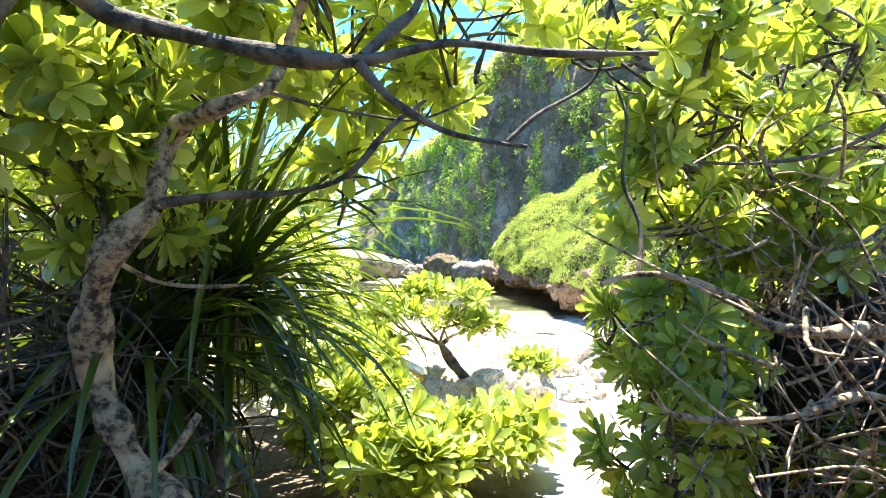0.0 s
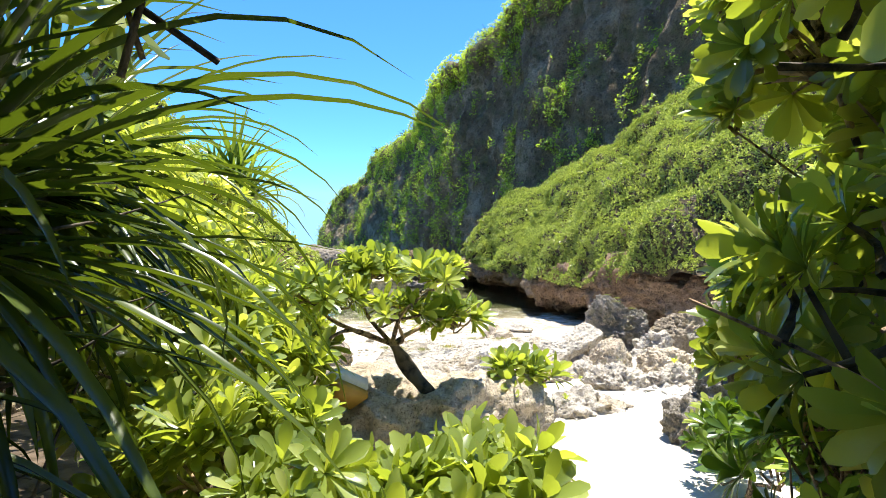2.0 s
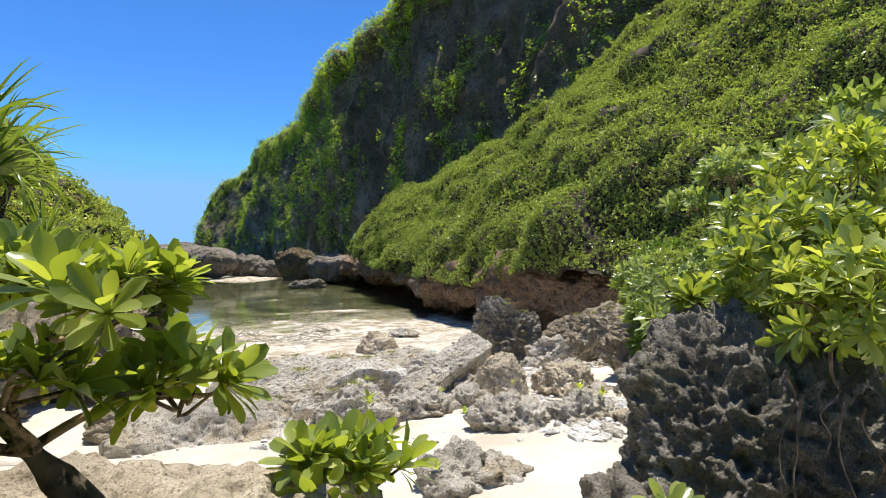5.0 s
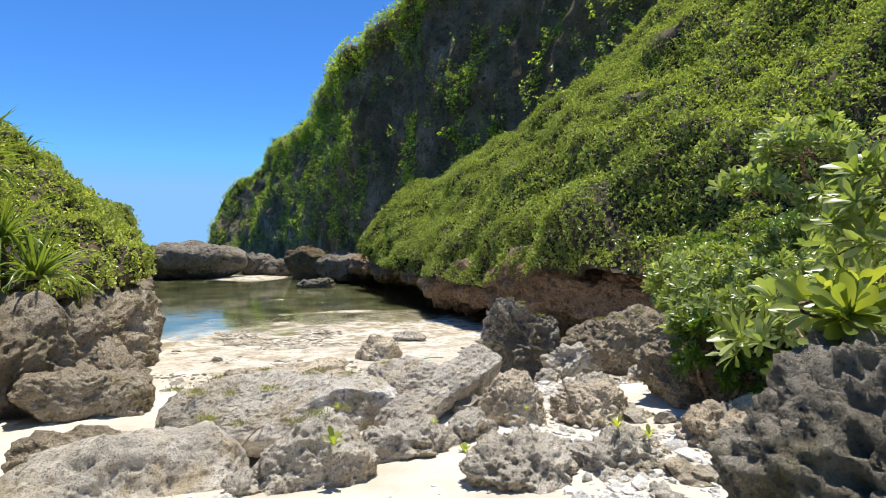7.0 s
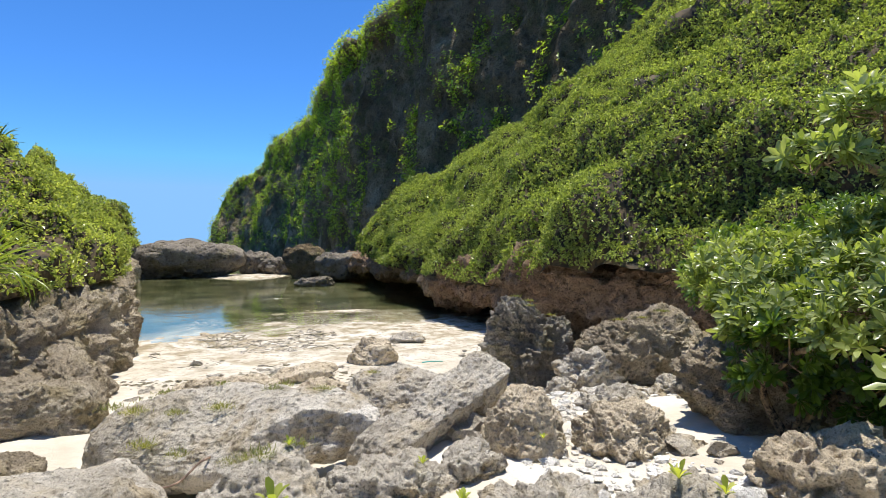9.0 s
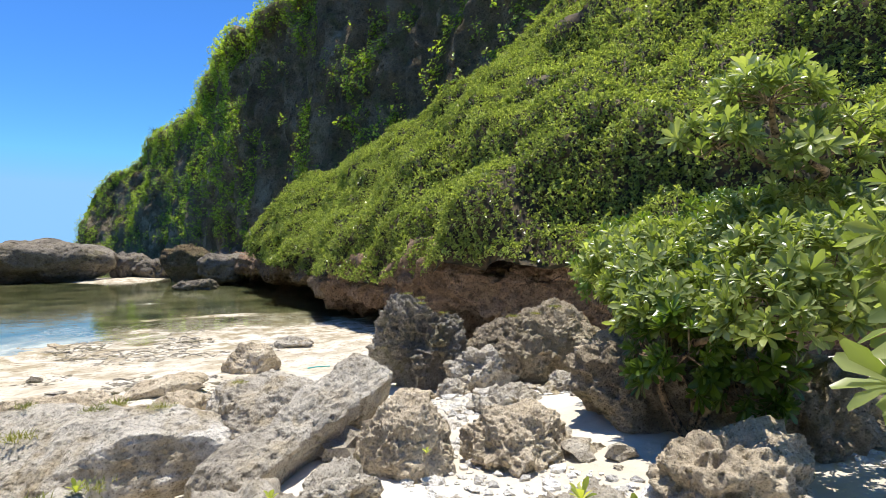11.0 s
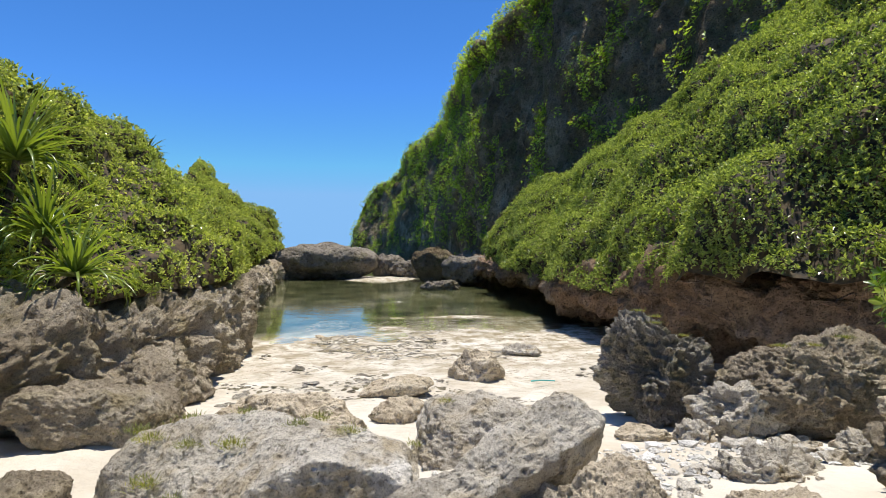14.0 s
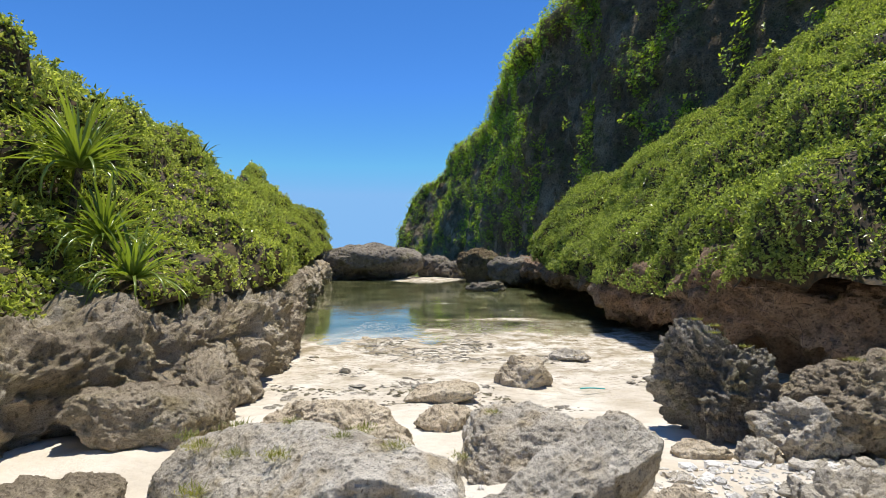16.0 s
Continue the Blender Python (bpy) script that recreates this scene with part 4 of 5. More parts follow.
naupaka("low naupaka in sunlight beside the path", (-1.55, 3.3, 1.45), [(-1.75, 3.35, 1.75, 0.35, 0.35, 0.22), (-1.3, 3.75, 1.75, 0.3, 0.3, 0.2), (-1.02, 4.1, 1.72, 0.3, 0.32, 0.2)], 105, 85, low=0)
naupaka("tall leafy naupaka thicket at the edge of the path", (0.1, 2.9, 1.4), [(-0.4, 2.95, 3.35, 0.28, 0.28, 0.42), (-0.36, 2.95, 2.55, 0.26, 0.26, 0.38), (0.12, 2.85, 3.15, 0.42, 0.5, 0.6), (0.45, 3.4, 2.7, 0.38, 0.45, 0.5), (0.3, 2.3, 2.0, 0.35, 0.5, 0.4), (0.55, 3.5, 1.9, 0.4, 0.4, 0.35)], 480, 86, stem=0.016, twigs=260, scale=0.8)
naupaka("dark leafy naupaka in the shade of the thicket", (-0.1, 3.1, 1.4), [(-0.22, 3.08, 2.1, 0.26, 0.26, 0.4), (0.1, 3.2, 2.0, 0.3, 0.3, 0.4)], 110, 90, material=DEEP_SHADE_LEAF, twigs=60, scale=0.62, low=-0.8)
naupaka("small naupaka sprig rooted on the pitted rock", (1.45, 5.9, 2.2), [(1.4, 5.75, 2.45, 0.12, 0.12, 0.1)], 6, 87, stem=0.008, low=0, scale=0.7)
naupaka("low naupaka clump at the foot of the pitted rock", (0.75, 5.1, 1.45), [(0.75, 5.05, 1.62, 0.2, 0.2, 0.12)], 9, 89, stem=0.01, low=0, scale=0.8)
naupaka("leafy naupaka bush crowning the pitted rock", (1.9, 5.6, 2.2), [(1.75, 5.4, 2.65, 0.4, 0.32, 0.32), (1.5, 4.95, 2.5, 0.36, 0.3, 0.26), (2.3, 5.6, 2.95, 0.5, 0.4, 0.42), (2.1, 5.2, 2.3, 0.4, 0.3, 0.3)], 430, 98, far=True, twigs=80, scale=0.6, low=-0.7)
naupaka("naupaka bush growing behind the pitted rock", (2.6, 6.3, 1.6), [(2.15, 6.45, 2.2, 0.36, 0.34, 0.3), (2.6, 6.2, 2.75, 0.5, 0.45, 0.45), (3.1, 6.8, 2.4, 0.5, 0.5, 0.45), (3.4, 6.2, 3.3, 0.6, 0.6, 0.55)], 330, 97, far=True, twigs=60, scale=0.7, material=GREY_LEAF)
naupaka("pale green naupaka bush hanging over the rocks", (3.9, 8.8, 1.6), [(4.1, 9.25, 2.08, 0.46, 0.5, 0.34), (4.7, 9.8, 2.25, 0.8, 0.75, 0.4), (3.95, 8.05, 2.15, 0.56, 0.55, 0.46), (3.45, 8.0, 2.05, 0.26, 0.3, 0.26), (5.3, 8.9, 2.5, 0.8, 0.7, 0.45), (3.7, 8.8, 1.95, 0.35, 0.4, 0.3)], 1500, 88, material=GREY_LEAF, far=True, twigs=140, scale=0.6)
naupaka("straggling naupaka with a bare dark limb above the bank", (5.3, 8.9, 1.9), [(4.35, 9.0, 3.25, 0.3, 0.3, 0.14), (4.75, 8.8, 3.62, 0.4, 0.35, 0.18), (4.75, 8.5, 3.1, 0.3, 0.3, 0.15), (5.3, 9.2, 3.8, 0.5, 0.45, 0.22), (5.4, 8.6, 3.3, 0.45, 0.4, 0.2)], 210, 100, material=GREY_LEAF, far=True, twigs=70, scale=0.72, low=-0.3, stem=0.045, trunk=(5.35, 8.85, 2.95))
naupaka("glossy dark green shrub drooping over the bank", (3.7, 8.7, 1.1), [(3.38, 8.45, 1.85, 0.18, 0.2, 0.2), (3.55, 8.7, 1.75, 0.28, 0.32, 0.32), (3.8, 8.35, 1.7, 0.3, 0.3, 0.3)], 140, 99, material=DEEP_SHADE_LEAF, twigs=30, scale=0.62, low=-0.8)
naupaka("dark green glossy shrub in the shade of the bank", (5.6, 10.8, 1.6), [(5.3, 10.9, 2.05, 0.6, 0.6, 0.45), (6.3, 11.6, 2.3, 0.8, 0.8, 0.55), (7.3, 10.9, 2.65, 0.9, 0.9, 0.5)], 420, 96, material=DEEP_SHADE_LEAF, far=True, twigs=60, scale=0.66)

# out of view: added behind and above the camera to block sky light
naupaka("unseen naupaka thicket added behind the camera to shade the path", (-1.6, -1.6, 1.45), [(-1.6, -1.7, 2.7, 1.7, 0.5, 1.3), (-3.7, -0.2, 2.7, 0.6, 1.3, 1.2), (0.35, -0.1, 2.7, 0.6, 1.3, 1.3), (-1.7, -0.9, 4.4, 1.7, 0.8, 0.3)], 600, 101, material=DEEP_SHADE_LEAF, far=True, twigs=60, scale=1.5, low=-0.8)

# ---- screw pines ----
# the same pandanus leaf in a lit copy, brighter for the sunny hill
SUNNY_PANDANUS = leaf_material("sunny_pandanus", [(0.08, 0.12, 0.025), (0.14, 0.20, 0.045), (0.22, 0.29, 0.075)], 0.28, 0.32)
pandanus("tall pandanus with arching strap leaves coloured dark for shade", (-2.75, 3.1, 1.5), [(-2.6, 3.15, 2.85), (-2.85, 2.75, 2.6), (-3.1, 3.6, 3.1), (-2.9, 4.25, 3.05)], 91, 1.3, 0.05, 84, each=True)
pandanus("spiky pandanus standing above the bushes", (-3.6, 10.2, 2.8), [(-3.5, 10.1, 3.85), (-3.85, 10.4, 3.6), (-3.3, 9.9, 3.45)], 92, 0.95, 0.075, 60, 8, each=True, material=SUNNY_PANDANUS)
pandanus("pandanus with long leaves over the rock wall", (-4.3, 14.9, 2.0), [(-3.8, 14.6, 2.15), (-4.4, 14.9, 2.7)], 93, 1.15, 0.07, 64, 8, each=True, material=SUNNY_PANDANUS)
pandanus("bright green pandanus among the bushes", (-5.4, 15.4, 3.0), [(-5.0, 15.2, 3.85), (-5.5, 15.9, 3.9)], 94, 1.35, 0.075, 64, 8, material=SUNNY_PANDANUS)
pandanus("small pandanus on the crest of the hill", (-7.9, 25.2, 4.9), [(-7.9, 25.2, 5.5)], 95, 0.8, 0.09, 34, 7)
for k, (x, y, z) in enumerate([(9.3, 53, 22.0), (9.0, 54.5, 21.6), (6.5, 66, 22.0), (5.7, 80, 21.2), (3.9, 93, 20.6), (-0.5, 113, 21.2)]):
    pandanus("dark pandanus tuft on the edge of the cliff", (x, y, z - 0.6), [(x, y, z + 0.5)], 120 + k, 1.5, 0.16, 26, 6)

# ---- the tunnel of branches where the path begins ----
# very dark colour for the added banks, standing for deep shade
SHADE_BANK = rock_material("bank_shade", (0.03, 0.022, 0.015), (0.07, 0.05, 0.035), (0.14, 0.105, 0.075), (0.05, 0.04, 0.025), 22, 0.04, 2.5)


def branch(tree, points, r0, r1, seed, material=None, name="branch", label=""):
    o = np.array(tree.location)
    v, f = tube(np.array(points) - o, r0 * 0.85, r1 * 0.8, 9, 8 * len(points), seed, 0.45)
    return part(name, v, f, material or BARK, tree, label)


def whorls(tree, blobs, n, seed, scale=1.0, material=None, low=-0.6):
    o = np.array(tree.location)
    rng = np.random.RandomState(seed)
    p, d, _ = blob_points(blobs, n, seed, low)
    leaf_whorls(tree, ROSETTES, p - o, d + rng.normal(scale=0.5, size=d.shape), scale * rng.uniform(0.65, 1.15, len(p)), seed, material or NAUPAKA_LEAF, "sunlit yellow-green whorled leaves")
    bits = []
    for k in range(0, len(p), 2):
        e = p[k] - d[k] * rng.uniform(0.15, 0.4) + rng.normal(scale=0.06, size=3)
        bits.append(tube([e - o, (e + p[k]) * 0.5 + rng.normal(scale=0.03, size=3) - o, p[k] - o], 0.009, 0.005, 4, 5, k))
    v, f = join(bits)
    tagged(part("brushwood", v, f, BARK, tree), kind="stuff")


tree = thing("naupaka_tree", (-2.3, 1.85, 1.48), "old crooked naupaka tree with bare twisted limbs", "tree")
branch(tree, [(-2.2, 1.8, 1.4), (-2.36, 1.86, 2.2), (-2.53, 1.94, 2.45), (-2.66, 2.0, 2.7), (-2.58, 1.9, 3.0), (-2.46, 1.93, 3.16)], 0.078, 0.046, 1, PALE_BARK, "trunk", "pale twisted trunk")
branch(tree, [(-2.46, 1.93, 3.16), (-2.43, 1.98, 3.38), (-2.25, 1.87, 3.44), (-2.12, 1.91, 3.52), (-2.07, 1.96, 3.69), (-1.98, 1.85, 3.85)], 0.038, 0.016, 2, PALE_BARK)
branch(tree, [(-2.44, 1.83, 2.42), (-2.38, 1.87, 2.47), (-2.33, 1.93, 2.56)], 0.01925, 0.012, 3, PALE_BARK)
branch(tree, [(-2.46, 1.93, 3.17), (-2.26, 1.96, 3.2), (-2.11, 1.99, 3.21), (-1.91, 1.9, 3.25), (-1.78, 1.93, 3.4), (-1.67, 1.98, 3.5)], 0.019, 0.008, 4)
branch(tree, [(-1.91, 1.9, 3.25), (-1.83, 1.93, 3.25), (-1.75, 1.98, 3.21)], 0.0077, 0.0042, 5)
branch(tree, [(-2.16, 1.93, 3.51), (-2.01, 2.03, 3.49), (-1.85, 2.06, 3.47), (-1.69, 1.98, 3.44), (-1.51, 2.01, 3.52)], 0.0077, 0.0042, 6)
branch(tree, [(-2.6, 1.95, 2.95), (-2.76, 2.25, 3.16), (-2.81, 2.3, 3.36), (-2.81, 2.35, 3.49), (-2.61, 2.25, 3.56)], 0.0121, 0.006, 7)
branch(tree, [(-2.58, 1.95, 3.01), (-2.51, 2.07, 2.94), (-2.39, 2.1, 2.92), (-2.21, 2.02, 2.93)], 0.0121, 0.0048, 8, PALE_BARK)
branch(tree, [(-2.9, 1.6, 3.2), (-2.62, 1.63, 3.66), (-2.45, 1.68, 3.61), (-2.29, 1.7, 3.58), (-2.02, 1.61, 3.5), (-1.84, 1.63, 3.5), (-1.62, 1.66, 3.56), (-1.39, 1.57, 3.51), (-1.12, 1.58, 3.52)], 0.036, 0.009, 9)
branch(tree, [(-1.85, 1.62, 3.49), (-1.76, 1.63, 3.4), (-1.64, 1.66, 3.34), (-1.55, 1.58, 3.3), (-1.44, 1.6, 3.29)], 0.0132, 0.0072, 10)
branch(tree, [(-1.49, 1.59, 3.3), (-1.41, 1.6, 3.37), (-1.27, 1.62, 3.46), (-1.25, 1.55, 3.56)], 0.0066, 0.0042, 11)
branch(tree, [(-1.84, 1.63, 3.51), (-1.77, 1.67, 3.59), (-1.7, 1.7, 3.68), (-1.68, 1.63, 3.85)], 0.0165, 0.0108, 12)
branch(tree, [(-2.9, 1.6, 1.45), (-2.98, 1.6, 2.4), (-2.9, 1.6, 3.2)], 0.0385, 0.03, 13, None, "trunk")
# the last two lumps are added overhead to shade the left side
whorls(tree, [(-2.5, 2.35, 3.72, 0.5, 0.4, 0.28), (-2.85, 2.1, 3.45, 0.4, 0.4, 0.3), (-2.05, 2.4, 3.85, 0.42, 0.35, 0.22), (-1.55, 2.35, 3.9, 0.4, 0.35, 0.22), (-1.85, 2.0, 3.95, 0.5, 0.4, 0.2), (-1.75, 2.75, 3.72, 0.3, 0.22, 0.16), (-2.9, 2.5, 3.15, 0.4, 0.4, 0.3), (-2.0, 2.95, 3.42, 0.24, 0.2, 0.14), (-3.0, 2.7, 3.85, 0.8, 0.8, 0.3), (-3.5, 1.6, 3.8, 0.7, 0.8, 0.3)], 420, 131, 0.9)
# extra leaves above and behind the camera, added to shade the path start
whorls(tree, [(-2.9, 0.9, 4.0, 0.7, 1.0, 0.4), (-3.3, 2.2, 3.9, 0.7, 0.9, 0.4), (-1.6, -1.2, 3.6, 1.6, 0.8, 0.9)], 130, 132, 1.0)

side_tree = thing("naupaka_tree", (0.25, 2.0, 1.45), "tangled naupaka with pale bare limbs over the path", "tree")
branch(side_tree, [(0.25, 2.0, 1.4), (0.1, 1.95, 2.2), (-0.16, 1.92, 2.73), (-0.47, 1.9, 2.78), (-0.58, 1.96, 2.8), (-0.71, 1.95, 2.89), (-0.88, 1.92, 2.95), (-1.0, 1.98, 2.96), (-1.12, 1.96, 2.93)], 0.034, 0.011, 21, PALE_BARK)
branch(side_tree, [(-0.99, 1.98, 2.96), (-0.97, 2.02, 3.12), (-1.01, 2.06, 3.27), (-1.03, 1.98, 3.45), (-1.05, 2.02, 3.57)], 0.011, 0.006, 22)
branch(side_tree, [(0.2, 1.9, 2.0), (-0.25, 1.82, 2.57), (-0.63, 1.8, 2.55), (-0.75, 1.88, 2.52), (-0.94, 1.86, 2.55), (-1.02, 1.83, 2.63)], 0.0187, 0.0072, 23, PALE_BARK)
branch(side_tree, [(0.15, 1.95, 2.6), (-0.02, 1.94, 3.48), (-0.18, 2.0, 3.42), (-0.33, 2.06, 3.36), (-0.61, 2.0, 3.32), (-0.78, 2.04, 3.33)], 0.0165, 0.0048, 24)
branch(side_tree, [(0.2, 2.1, 2.4), (0.06, 2.09, 3.1), (-0.17, 2.06, 3.06), (-0.25, 2.15, 3.04), (-0.38, 2.12, 3.12), (-0.55, 2.08, 3.21)], 0.0143, 0.0054, 25, PALE_BARK)
branch(side_tree, [(-0.2, 1.8, 2.4), (-0.47, 1.73, 2.66), (-0.61, 1.69, 2.8)], 0.0088, 0.0048, 26, PALE_BARK)
branch(side_tree, [(0.15, 2.1, 3.3), (0.04, 2.16, 3.55), (-0.03, 2.22, 3.67), (-0.22, 2.2, 3.75), (-0.37, 2.16, 3.98)], 0.0143, 0.009, 27, PALE_BARK)
whorls(side_tree, [(-0.82, 2.25, 3.8, 0.36, 0.35, 0.22), (-0.35, 2.15, 3.8, 0.45, 0.4, 0.25), (-0.55, 2.4, 3.5, 0.36, 0.35, 0.22), (-0.7, 2.4, 3.2, 0.26, 0.3, 0.2), (-0.65, 2.4, 2.7, 0.3, 0.3, 0.25), (-0.75, 2.25, 2.35, 0.26, 0.3, 0.25), (-0.62, 2.5, 1.9, 0.2, 0.3, 0.2)], 230, 133, 0.66)

# two invented banks that give the undergrowth a dark, shaded background
rock("added dark bank standing in for shade behind the pandanus", (-3.75, 2.5, 1.7), (0.75, 1.9, 0.95), (0, 0, 5), 141, SHADE_BANK, 2.8, 6, 0.2, 0.06, 4, 4, 0.85, "bank", "earth banks", "shade_backing")
rock("added dark bank standing in for shade under the thicket", (0.8, 2.4, 1.75), (0.7, 1.4, 1.05), (0, 0, -5), 142, SHADE_BANK, 2.8, 6, 0.2, 0.06, 4, 4, 0.85, "bank", "earth banks", "shade_backing")
tangle("undergrowth", "tangle of bare brown twigs under the pandanus", (-3.4, 1.7, 1.5), (-2.55, 3.4, 2.9), 330, 151, BARK, 0.6, 0.006, "undergrowth")
tangle("undergrowth", "tangle of dry pale twigs beside the path", (-0.3, 1.6, 1.5), (0.6, 3.0, 3.0), 420, 152, TWIG, 0.55, 0.006, "undergrowth")
tangle("hanging_roots", "thin brown roots and stems hanging below the bushes", (6.5, 17.3, 1.2), (7.7, 19.6, 2.2), 420, 153, TWIG, 0.7, 0.008, "roots")
tangle("hanging_roots", "bare brown twigs and stems under the hillside bushes", (8.0, 12.5, 1.4), (9.3, 16.6, 2.6), 420, 154, TWIG, 0.7, 0.01, "roots")
tangle("undergrowth", "crooked bare brown twigs reaching over the path", (-0.85, 1.5, 2.2), (-0.1, 2.5, 3.5), 90, 155, PALE_BARK, 0.5, 0.006, "undergrowth")
tangle("undergrowth", "dark dead twigs beside the old tree", (-3.4, 2.1, 1.5), (-2.7, 2.9, 2.9), 260, 156, BARK, 0.5, 0.005, "undergrowth")

# thin roots hanging over the pitted rock
roots = thing("hanging_roots", (1.55, 5.1, 2.25), "thin pale roots hanging over the dark pitted rock", "roots")
rng = np.random.RandomState(163)
for i in range(16):
    q = np.array([1.15 + 0.045 * i + rng.uniform(-0.03, 0.03), 5.02 - 0.045 * i + rng.uniform(-0.03, 0.03), 2.28 + rng.uniform(-0.15, 0.12)])
    pts = [q]
    for k in range(5):
        q = q + np.array([rng.normal(scale=0.035), rng.normal(scale=0.02), -rng.uniform(0.07, 0.16)])
        pts.append(q)
    v, f = tube(np.array(pts) - np.array(roots.location), rng.uniform(0.004, 0.008), 0.002, 5, 16, i, 0.3)
    part("root", v, f, TWIG, roots)

# dead strap leaves that hang under the pandanus heads, coloured dark as if shaded
rng = np.random.RandomState(161)
bits = []
for h in ((-2.6, 3.15, 2.8), (-2.85, 2.75, 2.55), (-3.1, 3.6, 3.05), (-2.9, 4.25, 3.0)):
    for i in range(70):
        v, q = blade(rng.uniform(0.7, 1.25), 0.05, 8, radians(rng.uniform(80, 130)), rng.uniform(0, 6.28), radians(rng.uniform(30, 70)), rng)
        bits.append((v + np.array(h), q))
v, q = join(bits)
tagged(part("dead_leaves", v, q, SHADED_PANDANUS), "hanging skirt of old pandanus leaves coloured dark for shade", "leaves", kind="stuff")


# ---- small growth and litter ----
def tuft(label, x, y, size, seed, blades=110, group="grass tufts on the boulders"):
    rng = np.random.RandomState(seed)
    z = top_z(x, y) - 0.012
    if z - float(ground_z(x, y)[0]) < 0.12:
        return None
    bits = []
    for i in range(blades):
        v, q = blade(size * rng.uniform(0.2, 0.5), size * 0.055, 4, radians(rng.uniform(5, 75)), rng.uniform(0, 6.28), radians(rng.uniform(5, 50)), rng)
        bits.append((v + np.array([*rng.normal(scale=size * 0.36, size=2), 0]), q))
    v, q = join(bits)
    ob = part("grass_tuft", v, q, GRASS)
    ob.location = (x, y, z)
    return tagged(ob, label, "grass", group, "stuff")


GRASS = leaf_material("grass", [(0.12, 0.14, 0.04), (0.19, 0.21, 0.065), (0.30, 0.28, 0.13)], 0.6, 0.3)
for k, (x, y, s) in enumerate([(-1.3, 11.2, 0.13), (-1.05, 10.9, 0.15), (-0.85, 11.15, 0.12), (-0.7, 10.7, 0.11), (-1.15, 11.45, 0.1), (-0.35, 10.9, 0.09), (0.1, 10.6, 0.09), (0.9, 11.9, 0.11), (1.2, 12.1, 0.09), (0.6, 12.0, 0.08), (3.9, 13.5, 0.1), (4.0, 13.75, 0.1), (4.25, 13.5, 0.09), (3.8, 13.8, 0.1), (4.3, 13.9, 0.09), (5.3, 12.6, 0.1), (5.7, 12.7, 0.12), (0.05, 8.65, 0.11), (0.25, 8.8, 0.09), (-0.1, 8.9, 0.08), (5.1, 12.9, 0.12), (-0.6, 10.2, 0.1), (-0.3, 10.5, 0.14), (0.2, 10.9, 0.13), (-0.9, 10.5, 0.16), (-1.0, 11.3, 0.16), (0.5, 10.3, 0.1), (1.0, 11.5, 0.13)]):
    tuft("small tuft of yellow-green grass on grey rock", x, y, s, 170 + k)

SPRIG = rosette(9, 0.14, 31, 5, (12, 60), 0.4)
for k, (x, y, s) in enumerate([(0.12, 8.2, 1.1), (1.17, 8.62, 0.8), (0.95, 8.7, 0.5), (1.95, 7.75, 0.8), (2.1, 7.62, 0.7), (0.2, 8.75, 0.5), (0.2, 6.5, 0.6), (1.9, 9.05, 0.4)]):
    ob = part("naupaka_seedling", SPRIG[0] * (0.8 * s), SPRIG[1], NAUPAKA_LEAF)
    ob.location = (x, y, top_z(x, y) - 0.01)
    ob.rotation_euler = (0, 0, k * 1.3)
    tagged(ob, "tiny bright green seedling growing in the sand", "seedling", "seedlings in the sand", "stuff")


def scatter_stones(name, label, n, box, size, seed, material, flat=0.6, clear=0.0, fine=1):
    """Loose stones lying on the sand, too many to count."""
    rng = np.random.RandomState(seed)
    x, y = rng.uniform(box[0], box[1], n), rng.uniform(box[2], box[3], n)
    m = fbm(np.stack([x, y, x * 0], 1) * 0.9, 3, seed) > clear
    x, y = x[m], y[m]
    z = ground_z(x, y)
    bv, bf = ball(fine)
    s = size * rng.lognormal(0, 0.5, len(x))
    sc = s[:, None] * np.stack([rng.uniform(0.7, 1.4, len(x)), rng.uniform(0.7, 1.4, len(x)), np.full(len(x), flat)], 1)
    wob = 1 + 0.28 * rng.normal(size=(len(x), len(bv)))
    v = bv[None] * sc[:, None] * wob[:, :, None] + np.stack([x, y, z + s * flat * 0.25], 1)[:, None]
    f = bf[None] + (np.arange(len(x)) * len(bv))[:, None, None]
    return tagged(part(name, v.reshape(-1, 3), f.reshape(-1, 3), material, smooth=False), label, "stones", kind="stuff")


scatter_stones("pebbles", "white and grey coral pebbles on the sand", 3600, (1.2, 4.8, 6.6, 12.0), 0.019, 181, CORAL, 0.65, 0.05)
scatter_stones("pebbles", "small coral pebbles between the boulders", 700, (-2.4, 1.6, 6.0, 11.5), 0.013, 182, CORAL, 0.65, 0.15)
scatter_stones("rubble", "broken lumps of grey coral beside the boulders", 230, (1.6, 5.6, 6.8, 12.5), 0.05, 183, ROCK_GREY, 0.7, 0.1, 2)
scatter_stones("weed_litter", "dark scraps of weed and stone on the wet beach", 9000, (-2.8, 5.2, 15.6, 27.5), 0.03, 184, ROCK_DARK, 0.22, 0.0)
scatter_stones("reef_flakes", "pale flat flakes of reef at the edge of the pool", 60, (-3.0, 5.0, 18.0, 36.0), 0.07, 185, ROCK_TAN, 0.18, 0.1)

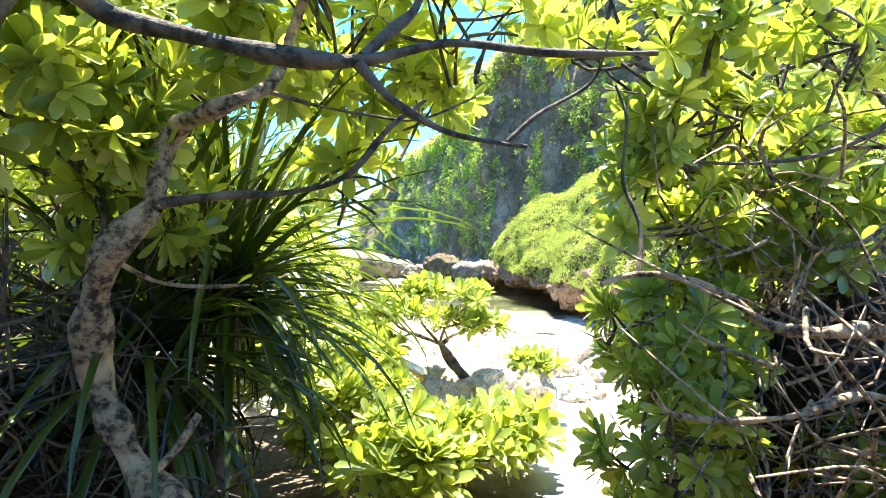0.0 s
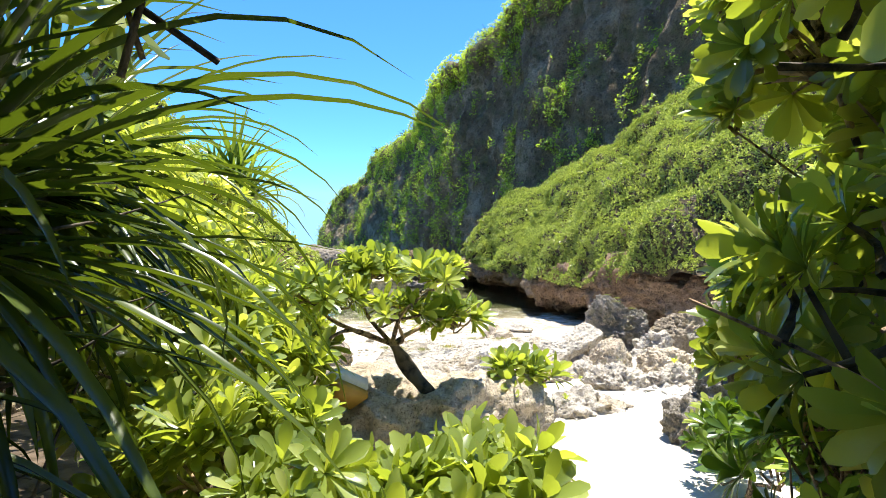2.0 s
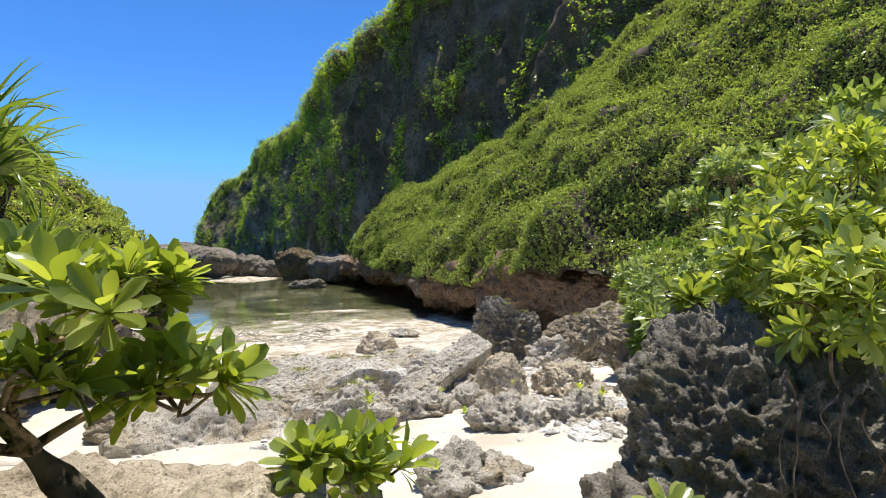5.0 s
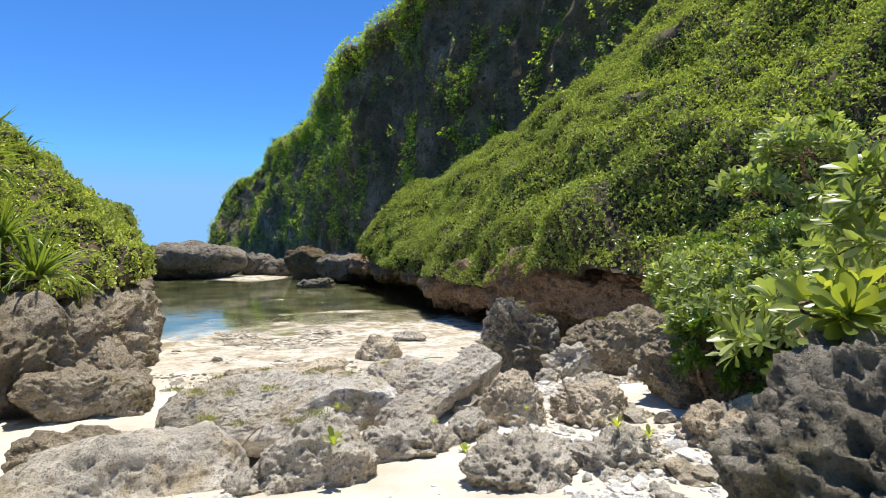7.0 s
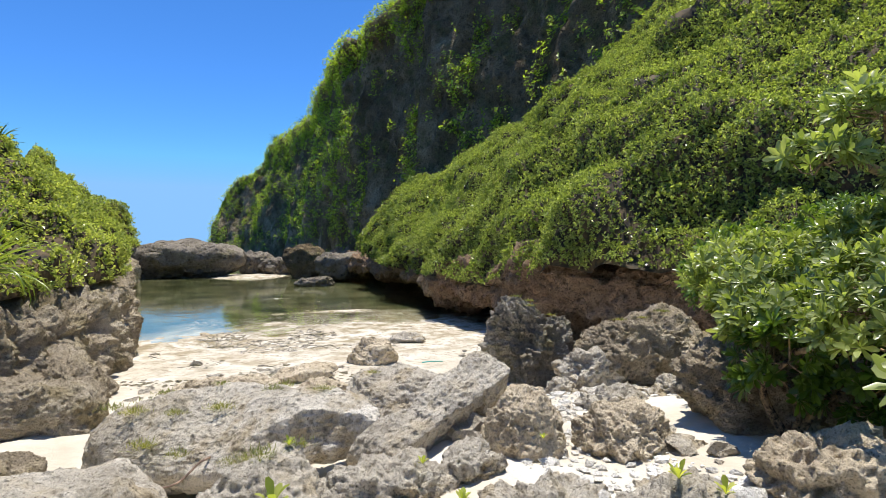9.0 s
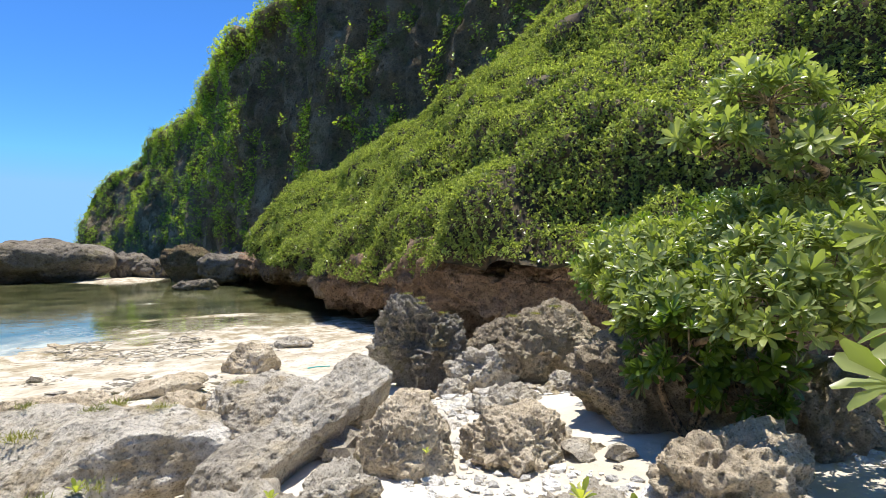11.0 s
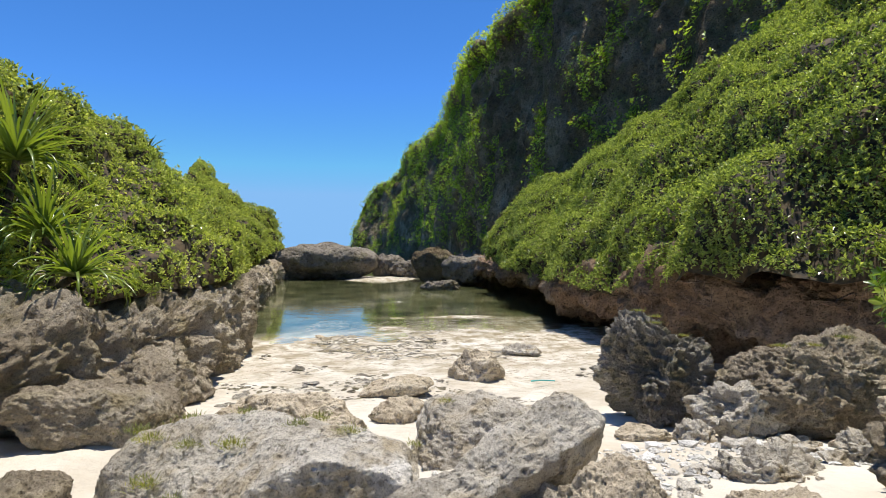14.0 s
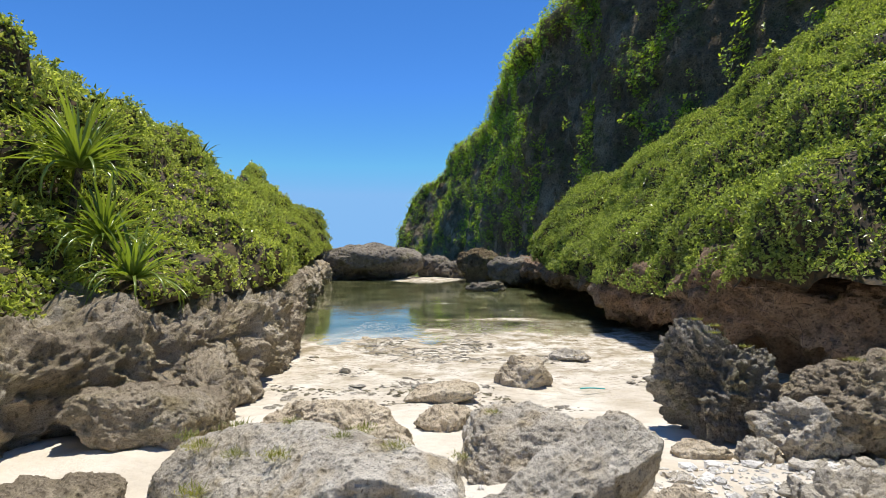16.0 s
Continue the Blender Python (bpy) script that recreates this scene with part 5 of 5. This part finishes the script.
# ---- litter ----
FOAM, _nt, _ln, _sh = nodes_of("foam")
_ln.new(ramp(_nt, _ln, noise_node(_nt, _ln, 30, 4), [(0.3, (0.68, 0.67, 0.64)), (0.7, (0.8, 0.79, 0.77))]), _sh.inputs["Base Color"])
OCHRE, _nt, _ln, _sh = nodes_of("ochre_paint")
_ln.new(ramp(_nt, _ln, noise_node(_nt, _ln, 14, 4), [(0.3, (0.42, 0.24, 0.04)), (0.7, (0.55, 0.34, 0.06))]), _sh.inputs["Base Color"])
TEAL, _nt, _ln, _sh = nodes_of("teal_rope")
_ln.new(ramp(_nt, _ln, noise_node(_nt, _ln, 40, 3), [(0.3, (0.05, 0.35, 0.33)), (0.7, (0.12, 0.5, 0.46))]), _sh.inputs["Base Color"])


def slab_box(size, bevel=0.012):
    bm = bmesh.new()
    bmesh.ops.create_cube(bm, size=1)
    bmesh.ops.scale(bm, vec=size, verts=bm.verts)
    bmesh.ops.bevel(bm, geom=bm.edges[:], offset=bevel, segments=2, affect="EDGES")
    bmesh.ops.triangulate(bm, faces=bm.faces)
    v, f = np.array([k.co[:] for k in bm.verts]), np.array([[k.index for k in t.verts] for t in bm.faces])
    bm.free()
    return v, f


crate = thing("foam_block", (-1.68, 5.02, 2.0), "broken white foam block with an ochre underside", "litter")
part("block", *slab_box((0.24, 0.17, 0.08)), FOAM, crate)
v, f = slab_box((0.235, 0.165, 0.06))
part("underside", v + np.array([0, 0, -0.07]), f, OCHRE, crate, "ochre painted underside")
crate.rotation_euler = (radians(-38), radians(28), radians(35))
v, f = tube([(3.05, 17.0, 0.06), (3.25, 17.01, 0.07), (3.5, 17.0, 0.06)], 0.014, 0.012, 8, 8, 3, 0.1)
tagged(part("rope_end", v, f, TEAL), "short teal piece of rope on the beach", "litter")
v, f = tube([(-0.2, 10.3, 0), (-0.4, 10.05, 0.06), (-0.55, 9.8, 0.0), (-0.8, 9.7, 0.02)], 0.012, 0.006, 6, 12, 4, 0.2)
v[:, 2] += top_z(-0.45, 10.0) + 0.01
tagged(part("driftwood_stick", v, f, TWIG), "thin dry stick lying on the long boulder", "stick")
